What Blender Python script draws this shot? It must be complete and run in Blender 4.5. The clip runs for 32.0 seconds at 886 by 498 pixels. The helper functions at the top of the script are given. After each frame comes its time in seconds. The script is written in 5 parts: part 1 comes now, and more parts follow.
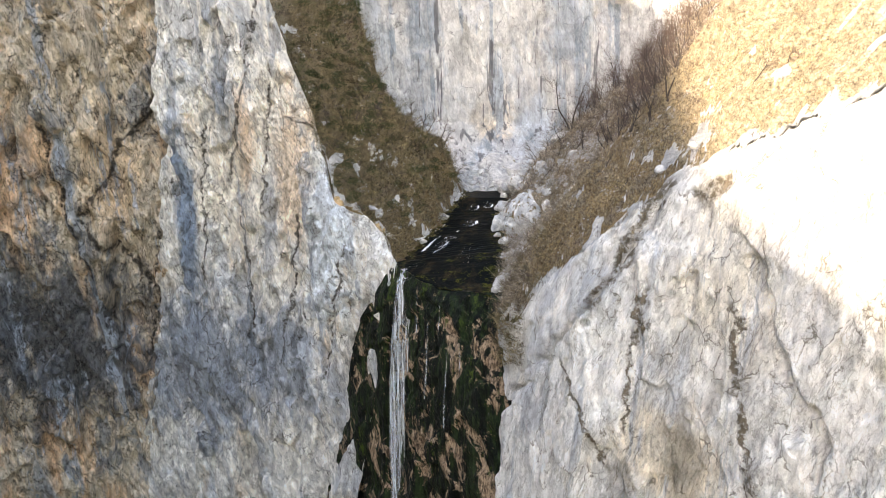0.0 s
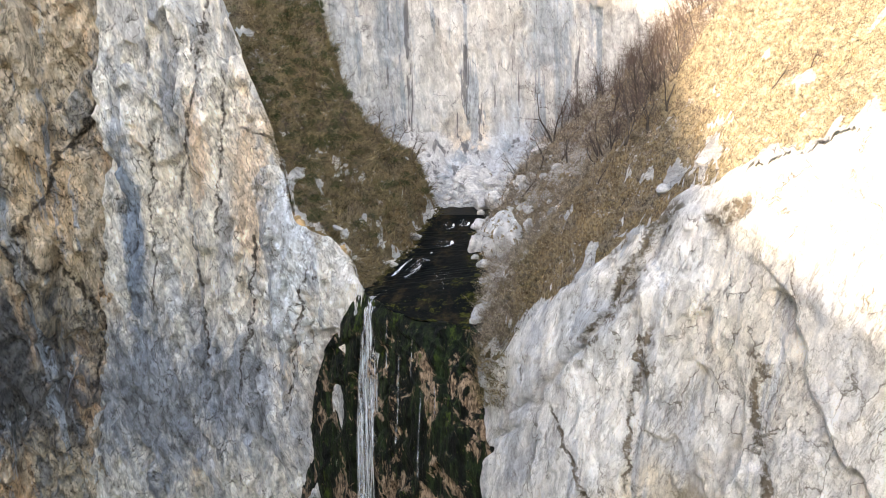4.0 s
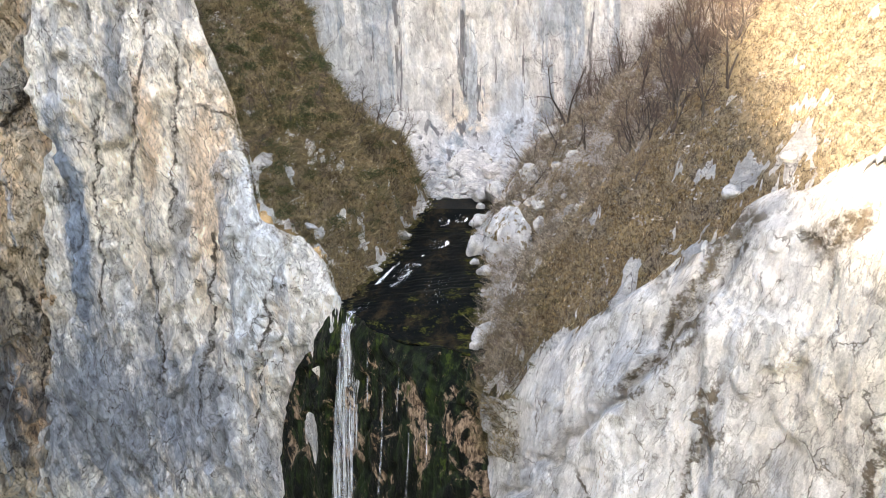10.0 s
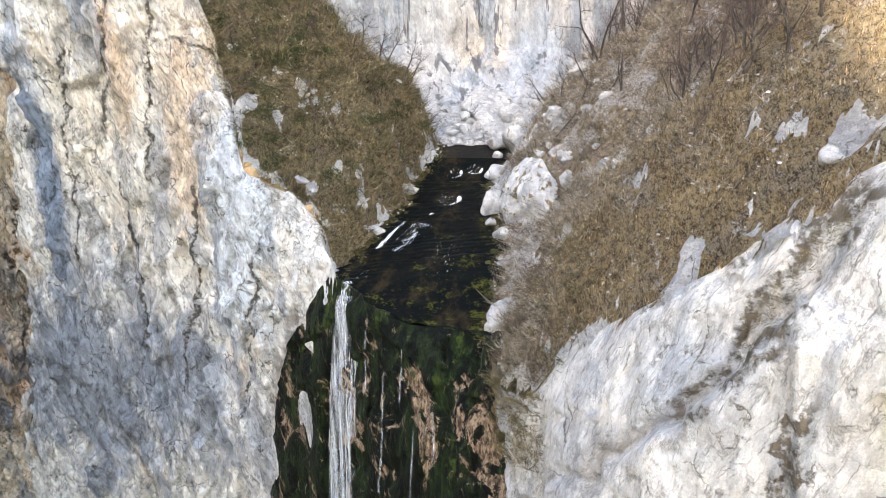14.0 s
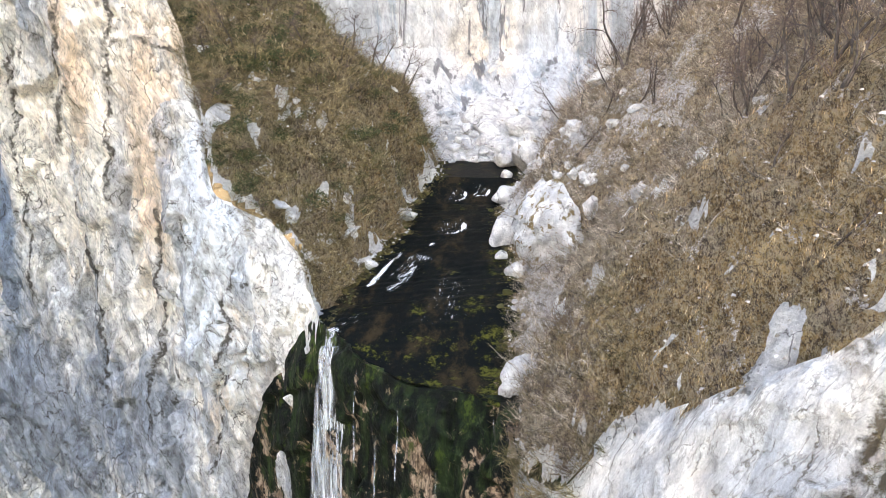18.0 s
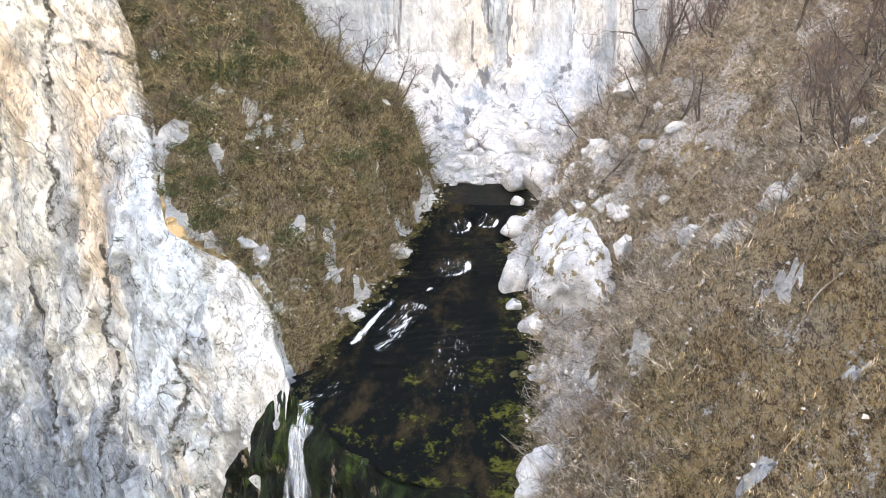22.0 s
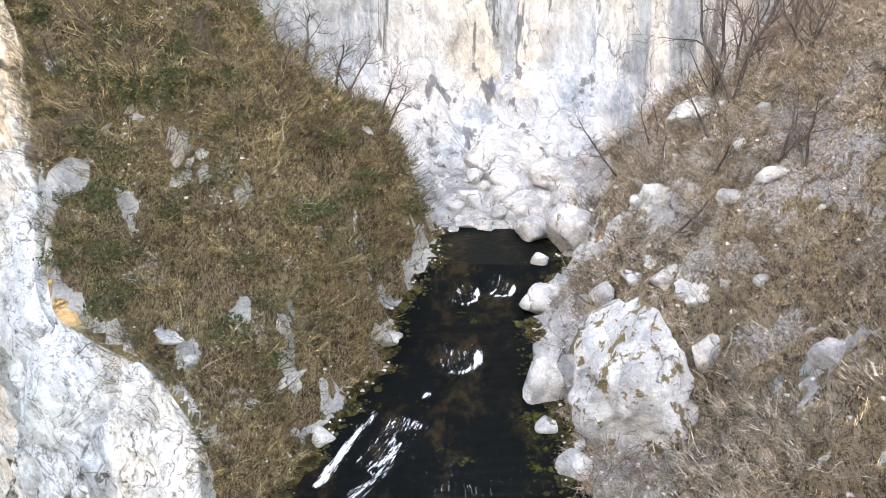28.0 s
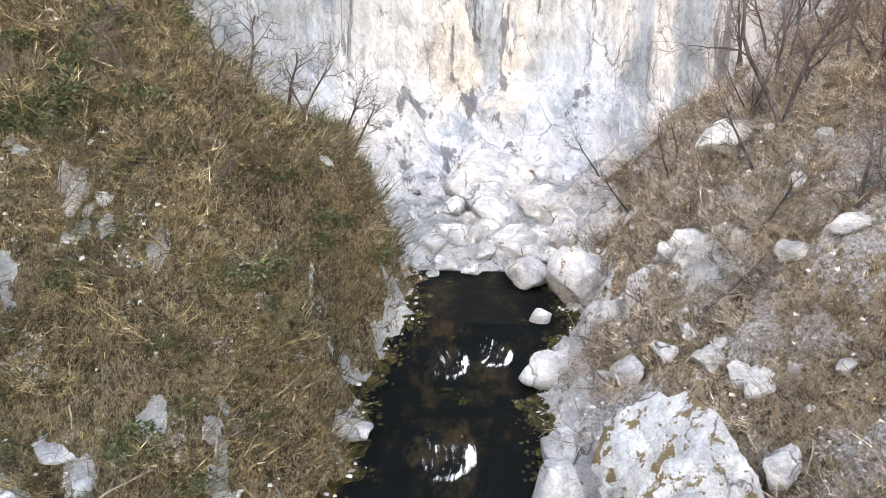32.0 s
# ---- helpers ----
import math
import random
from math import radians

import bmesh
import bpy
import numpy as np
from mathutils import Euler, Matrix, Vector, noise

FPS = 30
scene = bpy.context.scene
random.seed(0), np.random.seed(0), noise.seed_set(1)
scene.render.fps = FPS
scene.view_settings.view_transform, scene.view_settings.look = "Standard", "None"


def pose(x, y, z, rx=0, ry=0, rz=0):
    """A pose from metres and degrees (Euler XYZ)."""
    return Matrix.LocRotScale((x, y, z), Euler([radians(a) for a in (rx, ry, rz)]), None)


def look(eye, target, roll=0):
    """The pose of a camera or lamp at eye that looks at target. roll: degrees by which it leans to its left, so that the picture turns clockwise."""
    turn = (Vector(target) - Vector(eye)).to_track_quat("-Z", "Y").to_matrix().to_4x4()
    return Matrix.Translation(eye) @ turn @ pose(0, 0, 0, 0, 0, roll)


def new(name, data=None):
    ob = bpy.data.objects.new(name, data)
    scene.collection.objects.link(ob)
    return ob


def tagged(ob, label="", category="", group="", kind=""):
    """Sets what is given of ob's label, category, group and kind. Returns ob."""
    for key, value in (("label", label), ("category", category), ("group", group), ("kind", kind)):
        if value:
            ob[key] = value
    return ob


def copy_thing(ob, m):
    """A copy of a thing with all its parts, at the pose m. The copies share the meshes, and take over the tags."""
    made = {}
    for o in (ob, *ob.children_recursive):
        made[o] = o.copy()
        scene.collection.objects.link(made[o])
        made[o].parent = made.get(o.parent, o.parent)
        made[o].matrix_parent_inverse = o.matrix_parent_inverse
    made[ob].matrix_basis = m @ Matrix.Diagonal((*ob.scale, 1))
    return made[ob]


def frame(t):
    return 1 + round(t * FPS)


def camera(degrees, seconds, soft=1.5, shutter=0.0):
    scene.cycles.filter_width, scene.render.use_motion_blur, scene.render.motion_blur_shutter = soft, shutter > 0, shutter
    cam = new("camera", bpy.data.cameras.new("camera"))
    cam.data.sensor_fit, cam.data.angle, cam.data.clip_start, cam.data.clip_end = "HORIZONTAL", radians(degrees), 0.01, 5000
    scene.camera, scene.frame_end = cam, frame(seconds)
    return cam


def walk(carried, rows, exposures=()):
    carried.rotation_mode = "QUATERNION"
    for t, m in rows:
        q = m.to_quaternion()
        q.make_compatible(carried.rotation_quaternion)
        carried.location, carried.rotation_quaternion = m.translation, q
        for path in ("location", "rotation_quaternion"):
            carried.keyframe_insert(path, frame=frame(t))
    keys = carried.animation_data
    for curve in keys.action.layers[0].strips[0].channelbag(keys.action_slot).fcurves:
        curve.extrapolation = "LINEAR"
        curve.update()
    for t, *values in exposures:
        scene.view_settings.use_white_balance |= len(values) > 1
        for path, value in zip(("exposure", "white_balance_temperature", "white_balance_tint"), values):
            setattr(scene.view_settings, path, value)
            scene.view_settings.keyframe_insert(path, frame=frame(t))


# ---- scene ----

cam = camera(61.9, 32.0, soft=0.6)
PATH = [
    (0, (16.37, -103.05, 24.71), (12.48, -64.10, 16.51), -0.40),
    (0.5, (16.10, -101.82, 24.80), (12.47, -62.79, 16.82), -0.40),
    (1, (15.93, -100.59, 24.82), (12.52, -61.50, 17.04), -0.42),
    (1.5, (15.84, -99.25, 24.77), (12.63, -60.14, 17.02), -0.41),
    (2, (15.54, -98.12, 24.84), (12.60, -58.99, 17.07), -0.40),
    (3, (15.37, -95.49, 24.92), (12.75, -56.34, 17.12), -0.40),
    (3.5, (15.41, -94.05, 24.89), (12.89, -54.90, 17.08), -0.44),
    (5.5, (14.47, -88.07, 24.50), (12.49, -48.88, 16.75), -0.00),
    (6, (14.53, -86.71, 24.51), (12.50, -47.52, 16.75), -0.05),
    (7, (14.40, -83.99, 24.48), (12.39, -44.81, 16.72), -0.02),
    (8, (14.25, -81.25, 24.52), (12.27, -42.06, 16.74), -0.02),
    (9, (14.08, -78.41, 24.54), (12.14, -39.22, 16.76), -0.03),
    (9.5, (13.95, -77.00, 24.49), (12.06, -37.86, 16.47), 0.03),
    (10, (13.89, -75.61, 24.51), (12.04, -36.69, 15.50), 0.03),
    (10.5, (13.90, -74.17, 24.51), (12.06, -35.55, 14.25), 0.00),
    (11, (13.84, -72.67, 24.51), (12.04, -34.39, 13.04), -0.03),
    (11.5, (13.89, -71.07, 24.44), (12.07, -33.11, 11.97), -0.06),
    (12, (13.81, -69.56, 24.42), (11.97, -31.60, 11.95), -0.13),
    (13, (13.65, -66.70, 24.33), (11.40, -28.75, 11.90), -0.04),
    (14, (13.59, -63.77, 24.24), (11.05, -25.83, 11.82), -0.07),
    (14.5, (13.45, -62.36, 24.27), (10.84, -24.43, 11.84), -0.08),
    (16.5, (12.02, -57.22, 23.48), (9.97, -19.11, 11.49), 0.70),
    (17, (11.97, -55.68, 23.56), (9.91, -17.60, 11.48), 0.55),
    (18, (11.84, -52.74, 23.63), (9.77, -14.70, 11.44), 0.45),
    (19, (11.68, -49.77, 23.60), (9.61, -11.75, 11.35), 0.35),
    (20, (11.45, -46.88, 23.46), (9.42, -8.83, 11.29), 0.45),
    (21, (11.31, -43.99, 23.44), (9.27, -5.94, 11.28), 0.38),
    (22, (11.16, -41.13, 23.36), (9.10, -3.04, 11.30), 0.44),
    (23, (10.89, -38.38, 23.27), (8.90, -0.26, 11.31), 0.55),
    (24, (10.66, -35.71, 23.26), (8.70, 2.42, 11.34), 0.59),
    (25, (10.36, -32.96, 23.25), (8.46, 5.18, 11.34), 0.59),
    (25.5, (10.36, -31.69, 23.04), (8.39, 6.50, 11.31), 0.60),
    (27.5, (9.41, -26.03, 23.52), (7.92, 12.02, 11.29), 1.02),
    (28, (9.31, -24.73, 23.39), (8.04, 13.37, 11.29), 0.96),
    (29, (9.14, -21.94, 23.34), (8.41, 16.19, 11.28), 0.85),
    (30, (8.82, -19.13, 23.35), (8.66, 19.01, 11.29), 0.94),
    (31, (8.58, -16.62, 23.31), (8.51, 21.55, 11.36), 1.11),
    (32, (8.44, -14.85, 23.27), (8.81, 23.34, 11.38), 1.15),
]

walk(cam, [(t, look(eye, target, roll)) for t, eye, target, roll in PATH],
     exposures=[(t, ev, 8300, 14) for t, ev in ((0.0, 2.65), (9.0, 2.8), (14.0, 3.15), (20.0, 3.42), (28.0, 3.48), (32.0, 3.48))])


# ---- light: a low winter sun that a mountain across the valley keeps off the gorge, and open sky ----
world = bpy.data.worlds.new("sky")
scene.world = world
world.use_nodes = True
wn = world.node_tree.nodes
sky = wn.new("ShaderNodeTexSky")
sky.sky_type = "NISHITA"
sky.sun_disc = False
SUN_EL, SUN_AZ = 25.0, 207.5         # degrees; azimuth clockwise from +y
sky.sun_elevation, sky.sun_rotation = radians(SUN_EL), radians(SUN_AZ)
wn["Background"].inputs["Strength"].default_value = 0.15
world.node_tree.links.new(sky.outputs["Color"], wn["Background"].inputs["Color"])
sun = new("sun", bpy.data.lights.new("sun", "SUN"))
sun.data.energy, sun.data.angle, sun.data.color = 2.7, radians(1.2), (1.0, 0.91, 0.79)
sd = Vector((math.sin(radians(SUN_AZ)) * math.cos(radians(SUN_EL)), math.cos(radians(SUN_AZ)) * math.cos(radians(SUN_EL)), math.sin(radians(SUN_EL))))
sun.matrix_world = look(sd * 200, (0, 0, 0))


# ---- noise on arrays ----
def hash3(i, j, k, seed):
    h = (i * 374761393 + j * 668265263 + k * 2147483647 + seed * 974634353) & 0xFFFFFFFF
    h = ((h ^ (h >> 13)) * 1274126177) & 0xFFFFFFFF
    h = ((h ^ (h >> 16)) * 2246822519) & 0xFFFFFFFF
    return ((h ^ (h >> 15)) & 0xFFFFFF) / float(0xFFFFFF)


def value_noise(p, seed):
    c = np.floor(p).astype(np.int64)
    f = p - c
    f = f * f * (3 - 2 * f)
    out = 0
    for a in (0, 1):
        for b in (0, 1):
            for d in (0, 1):
                w = (f[..., 0] if a else 1 - f[..., 0]) * (f[..., 1] if b else 1 - f[..., 1]) * (f[..., 2] if d else 1 - f[..., 2])
                out = out + w * hash3(c[..., 0] + a, c[..., 1] + b, c[..., 2] + d, seed)
    return out * 2 - 1


def fbm(p, seed=0, octaves=4, gain=0.5):
    out, amp = 0, 1.0
    for o in range(octaves):
        out = out + amp * value_noise(p * 2.03 ** o + 17.1 * o, seed + o)
        amp *= gain
    return out


def facets(p, seed=0, steep=1.0):
    """Flat-faced fracture relief: every cell is a tilted plane, with sharp breaks between cells."""
    c = np.floor(p).astype(np.int64)
    best = np.full(p.shape[:-1], 1e9)
    val = np.zeros(p.shape[:-1])
    for a in (-1, 0, 1):
        for b in (-1, 0, 1):
            for d in (-1, 0, 1):
                i, j, k = c[..., 0] + a, c[..., 1] + b, c[..., 2] + d
                q = np.stack([i + hash3(i, j, k, seed), j + hash3(i, j, k, seed + 1), k + hash3(i, j, k, seed + 2)], -1)
                off = p - q
                dist = (off ** 2).sum(-1)
                g = np.stack([hash3(i, j, k, seed + 3 + n) - 0.5 for n in range(3)], -1)
                v = hash3(i, j, k, seed + 7) - 0.5 + steep * (off * g).sum(-1)
                near = dist < best
                best = np.where(near, dist, best)
                val = np.where(near, v, val)
    return val


def smooth_min(a, b, k):
    h = np.clip(0.5 + 0.5 * (b - a) / k, 0, 1)
    return b * (1 - h) + a * h - k * h * (1 - h)


def smooth_step(a, b, x):
    t = np.clip((x - a) / (b - a), 0, 1)
    return t * t * (3 - 2 * t)


# ---- the plan of the gorge: stations along the stream (metres up-valley from the lip) ----
ST_Y = np.array([-16, -8, -4, 0, 3, 6, 10, 13, 15.5, 19, 20.6, 22.6, 31, 33, 38, 44, 50, 60.0])
ST_XL = np.array([6, 4.5, 2.0, -0.2, 0.6, 1.6, 3.2, 5.2, 5.6, 5.4, 6.4, 7.7, 7.4, 7.0, 5.0, 3.0, 0.0, -3.0])
ST_XR = np.array([14, 13.6, 13.8, 14.0, 14.3, 14.3, 14.0, 13.4, 13.2, 13.4, 14.2, 15.6, 15.6, 15.6, 16.5, 19.0, 22.0, 25.0])
ST_ZL = np.array([-6.0, -1.9, -1.0, 0.0, 0.5, 1.2, 2.7, 3.7, 4.5, 5.2, 5.9, 7.3, 7.3, 7.9, 9.2, 10.5, 12.0, 20.0])
ST_ZR = np.array([-5.0, -1.5, -0.9, 1.3, 2.2, 2.8, 3.7, 4.4, 4.9, 5.4, 6.1, 7.3, 7.3, 8.1, 9.6, 11.0, 12.5, 20.0])


def west_bank(y):
    return np.interp(y, ST_Y, ST_XL) + 0.28 * np.sin(1.9 * y + 1) + 0.22 * np.sin(4.3 * y) + 0.12 * np.sin(9.1 * y + 2)


def east_bank(y):
    return np.interp(y, ST_Y, ST_XR) + 0.30 * np.sin(1.6 * y + 2) + 0.22 * np.sin(3.7 * y + 1) + 0.14 * np.sin(8.3 * y)


def bed(x, y):
    xl, xr = west_bank(y), east_bank(y)
    t = np.clip((x - xl) / (xr - xl), 0, 1)
    return np.interp(y, ST_Y, ST_ZL) * (1 - t) + np.interp(y, ST_Y, ST_ZR) * t


def ground_height(x, y):
    """The gorge above the fall: stream bed, wooded spur to the west, long grass slope to the east."""
    xl, xr = west_bank(y), east_bank(y)
    b = bed(x, y)
    d = xl - x
    spur_front = np.interp(y, [-20, 5, 9, 14, 22, 26.4, 29, 60], [-28, 2.2, 7, 14.2, 22.3, 29.3, 34.8, 96])
    steep = np.interp(y, [5, 12, 16, 24, 32, 40, 50], [1.1, 1.6, 2.4, 2.5, 2.1, 1.2, 0.6])
    flank = (b + 0.35 * np.clip(d, 0, 1.2) + steep * np.clip(d - 1.2, 0, 3.5) + np.interp(y, [10, 20, 26, 30], [1.15, 0.85, 0.65, 0.3]) * np.clip(d - 4.7, 0, 8.5)
             + np.interp(y, [10, 22, 28, 33], [1.15, 1.1, 1.8, 3.5]) * np.clip(d - 13.2, 0, 99))
    west = smooth_min(spur_front, flank, 1.6)
    e = x - xr
    s1 = np.interp(y, [-40, -22, -14, -4, 4, 10, 20, 26, 33, 45], [1.2, 1.55, 1.95, 1.25, 0.65, 0.75, 1.3, 1.25, 0.8, 0.6])
    s2 = np.interp(y, [-40, -22, -14, -4, 4, 10, 20, 30, 45], [0.95, 1.25, 1.4, 1.25, 1.05, 0.9, 0.95, 0.9, 0.8])
    east = b + 0.3 * np.clip(e, 0, 1.0) + s1 * np.clip(e - 1.0, 0, 6.0) + s2 * np.clip(e - 7.0, 0, 99)
    sunk = b - 0.3 * smooth_step(0, 0.8, np.minimum(-d, -e)) * (y < 31.5)
    return np.where(d > 0, west, np.where(e > 0, east, sunk))


def rough_ground(x, y):
    z = ground_height(x, y)
    xl, xr = west_bank(y), east_bank(y)
    away = np.clip(np.maximum(xl - x, x - xr), 0, 4) / 4
    p = np.stack([x, y, z * 0.5], -1)
    z = z + away * (1.1 * fbm(p * 0.16, 11, 3) + 0.35 * fbm(p * 0.7, 21, 3))
    z = z + (0.5 + 0.5 * away) * 0.16 * fbm(p * 1.7, 31, 3) + 0.34 * away * (x < xl) * fbm(p * 1.15, 36, 2)
    return z


# ---- helpers for meshes ----
def grid_mesh(name, verts, nu, nv, keep=None):
    """A sheet of nu x nv points."""
    i = np.arange((nu - 1) * (nv - 1))
    a = (i // (nv - 1)) * nv + i % (nv - 1)
    quads = np.stack([a, a + nv, a + nv + 1, a + 1], 1)
    if keep is not None:
        quads = quads[keep.ravel()[quads].all(1)]
        used = np.unique(quads)
        back = np.full(len(verts), -1)
        back[used] = np.arange(len(used))
        verts, quads = verts[used], back[quads]
    me = bpy.data.meshes.new(name)
    me.vertices.add(len(verts))
    me.vertices.foreach_set("co", verts.astype(np.float32).ravel())
    me.loops.add(quads.size)
    me.loops.foreach_set("vertex_index", quads.astype(np.int32).ravel())
    me.polygons.add(len(quads))
    me.polygons.foreach_set("loop_start", np.arange(0, quads.size, 4, dtype=np.int32))
    me.polygons.foreach_set("loop_total", np.full(len(quads), 4, dtype=np.int32))
    me.update(calc_edges=True)
    return me


def ring_interp(points, u):
    """A smooth curve through a few plan points (x, y, z), at u in 0..1."""
    pts = np.array(points, float)
    s = np.r_[0, np.cumsum(np.linalg.norm(np.diff(pts[:, :2], axis=0), axis=1))]
    s /= s[-1]
    out = np.stack([np.interp(u, s, pts[:, n]) for n in range(3)], 1)
    k = np.ones(9) / 9
    pad = np.concatenate([np.repeat(out[:1], 4, 0), out, np.repeat(out[-1:], 4, 0)])
    return np.stack([np.convolve(pad[:, n], k, "valid") for n in range(3)], 1)


def loft(rows, nu, nv):
    """A sheet through a few contour lines, from the top down. Returns points (nu, nv, 3) and outward normals."""
    u = np.linspace(0, 1, nu)
    lines = np.stack([ring_interp(r, u) for r in rows], 1)
    depth = np.r_[0, np.cumsum(np.abs(np.diff(lines[..., 2], axis=1)).mean(0))]
    v = depth[-1] * np.linspace(0, 1, nv) ** 1.35
    p = np.empty((nu, nv, 3))
    for n in range(3):
        for i in range(nu):
            p[i, :, n] = np.interp(v, depth, lines[i, :, n])
    du, dv = np.gradient(p, axis=0), np.gradient(p, axis=1)
    nrm = np.cross(du, dv)
    nrm /= np.linalg.norm(nrm, axis=-1, keepdims=True) + 1e-9
    return p, nrm


def rock_relief(p, scale=1.0, lean=0.25):
    """Fractured limestone: tall slabs, diagonal flakes, smaller blocks and fine breaks."""
    q = np.stack([p[..., 0] + lean * p[..., 2], p[..., 1], p[..., 2] * 0.42], -1)
    w = q + 1.2 * np.stack([fbm(q * 0.22, 5, 3), fbm(q * 0.22, 6, 3), fbm(q * 0.22, 7, 3)], -1)
    d = 2.6 * facets(np.stack([w[..., 0], w[..., 1], w[..., 2] * 0.6], -1) / 8.5, 40, 1.6)
    flake = np.stack([p[..., 0] - 0.55 * p[..., 2], p[..., 1], 0.35 * (p[..., 2] + 0.55 * p[..., 0])], -1) + 0.5 * np.stack([fbm(q * 0.6, 8, 3), fbm(q * 0.6, 9, 3), fbm(q * 0.6, 10, 3)], -1)
    d = d + 1.1 * facets(flake / 3.6, 50, 1.7)
    back = np.stack([p[..., 0] + 0.8 * p[..., 2], p[..., 1], 0.5 * (p[..., 2] - 0.8 * p[..., 0])], -1) + 0.4 * np.stack([fbm(q * 0.8, 18, 3), fbm(q * 0.8, 19, 3), fbm(q * 0.8, 20, 3)], -1)
    d = d + 0.5 * facets(back / 2.1, 55, 1.8)
    for n in (0, 1):
        e = np.pad(d, [(1, 1) if n == m else (0, 0) for m in (0, 1)], mode="edge")
        d = 0.5 * d + 0.25 * (e[2:, :] + e[:-2, :] if n == 0 else e[:, 2:] + e[:, :-2])
    d = d + 0.24 * facets(w / np.array([1.1, 1.1, 0.8]), 60, 1.6) + 0.9 * fbm(q * 0.09, 70, 3)
    d = d + 0.09 * fbm(np.stack([p[..., 0] + 0.5 * p[..., 2], p[..., 1], p[..., 2] * 0.5], -1) * 0.9, 80, 4, 0.6)
    return d * scale


def crown_row(row, inward):
    """A line a little way in from the cliff's edge, lying in the slope behind it."""
    pts = np.array(row, float)
    t = np.gradient(pts[:, :2], axis=0)
    n = np.stack([-t[:, 1], t[:, 0]], 1) / np.linalg.norm(t, axis=1, keepdims=True)
    xy = pts[:, :2] + n * np.asarray(inward)[:, None]
    z = np.minimum(ground_height(xy[:, 0], xy[:, 1]), pts[:, 2] + 4)
    return [tuple(v) for v in np.c_[xy, z - 0.35]]


# ---- materials ----
def nodes_of(name):
    m = bpy.data.materials.new(name)
    m.use_nodes = True
    return m, m.node_tree.nodes, m.node_tree.links, m.node_tree.nodes["Principled BSDF"]


class Graph:
    """Short-hand for wiring shader nodes."""
    def __init__(self, name, rough=0.9, spec=0.3):
        self.mat, self.n, self.l, self.b = nodes_of(name)
        self.b.inputs["Roughness"].default_value = rough
        self.b.inputs["Specular IOR Level"].default_value = spec
        self.co = self.n.new("ShaderNodeTexCoord").outputs["Object"]

    def mapped(self, scale=(1, 1, 1), rot=(0, 0, 0), loc=(0, 0, 0), src=None):
        m = self.n.new("ShaderNodeMapping")
        m.inputs["Scale"].default_value, m.inputs["Rotation"].default_value, m.inputs["Location"].default_value = scale, rot, loc
        self.l.new(src or self.co, m.inputs["Vector"])
        return m.outputs["Vector"]

    def leaned(self, turn, stretch, loc=(0, 0, 0)):
        """Coordinates drawn out along a line in the x-z plane that leans by turn from upright."""
        return self.mapped((1, 1, stretch), src=self.mapped(rot=(0, turn, 0), loc=loc))

    def bent(self, src, scale, amount):
        """Coordinates pushed about by a noise, so that what is drawn with them wavers."""
        t = self.n.new("ShaderNodeTexNoise")
        t.inputs["Scale"].default_value, t.inputs["Detail"].default_value, t.inputs["Roughness"].default_value = scale, 5, 0.62
        self.l.new(self.co, t.inputs["Vector"])
        m = self.n.new("ShaderNodeVectorMath")
        m.operation = "MULTIPLY_ADD"
        m.inputs[1].default_value = (amount, amount, amount)
        self.l.new(t.outputs["Color"], m.inputs[0])
        self.l.new(src, m.inputs[2])
        return m.outputs[0]

    def noise(self, scale, detail=4, rough=0.55, vec=None, distort=0.0):
        t = self.n.new("ShaderNodeTexNoise")
        t.inputs["Scale"].default_value, t.inputs["Detail"].default_value = scale, detail
        t.inputs["Roughness"].default_value, t.inputs["Distortion"].default_value = rough, distort
        self.l.new(vec or self.co, t.inputs["Vector"])
        return t.outputs["Fac"]

    def voronoi(self, scale, feature="DISTANCE_TO_EDGE", vec=None, out="Distance"):
        t = self.n.new("ShaderNodeTexVoronoi")
        t.feature = feature
        t.inputs["Scale"].default_value = scale
        self.l.new(vec or self.co, t.inputs["Vector"])
        return t.outputs[out]

    def ramp(self, fac, stops, interp="LINEAR"):
        r = self.n.new("ShaderNodeValToRGB")
        r.color_ramp.interpolation = interp
        els = r.color_ramp.elements
        while len(els) < len(stops):
            els.new(0.5)
        for e, (pos, col) in zip(els, stops):
            e.position = pos
            e.color = (*col, 1) if len(col) == 3 else col
        self.l.new(fac, r.inputs["Fac"])
        return r.outputs["Color"]

    def curve(self, fac, lo, hi):
        m = self.n.new("ShaderNodeMapRange")
        m.interpolation_type = "SMOOTHSTEP"
        m.inputs["From Min"].default_value, m.inputs["From Max"].default_value = lo, hi
        self.l.new(fac, m.inputs["Value"])
        return m.outputs["Result"]

    def mix(self, fac, a, b, mode="MIX"):
        m = self.n.new("ShaderNodeMix")
        m.data_type, m.blend_type = "RGBA", mode
        for sock, v in ((m.inputs[0], fac), (m.inputs[6], a), (m.inputs[7], b)):
            if isinstance(v, (int, float)):
                sock.default_value = v
            elif isinstance(v, tuple):
                sock.default_value = (*v, 1)
            else:
                self.l.new(v, sock)
        return m.outputs[2]

    def math(self, op, a, b=0.0):
        m = self.n.new("ShaderNodeMath")
        m.operation = op
        for sock, v in ((m.inputs[0], a), (m.inputs[1], b)):
            if isinstance(v, (int, float)):
                sock.default_value = v
            else:
                self.l.new(v, sock)
        return m.outputs[0]

    def axis(self, which, normal=False):
        s = self.n.new("ShaderNodeSeparateXYZ")
        if normal:
            g = self.n.new("ShaderNodeNewGeometry")
            self.l.new(g.outputs["Normal"], s.inputs[0])
        else:
            self.l.new(self.co, s.inputs[0])
        return s.outputs[which]

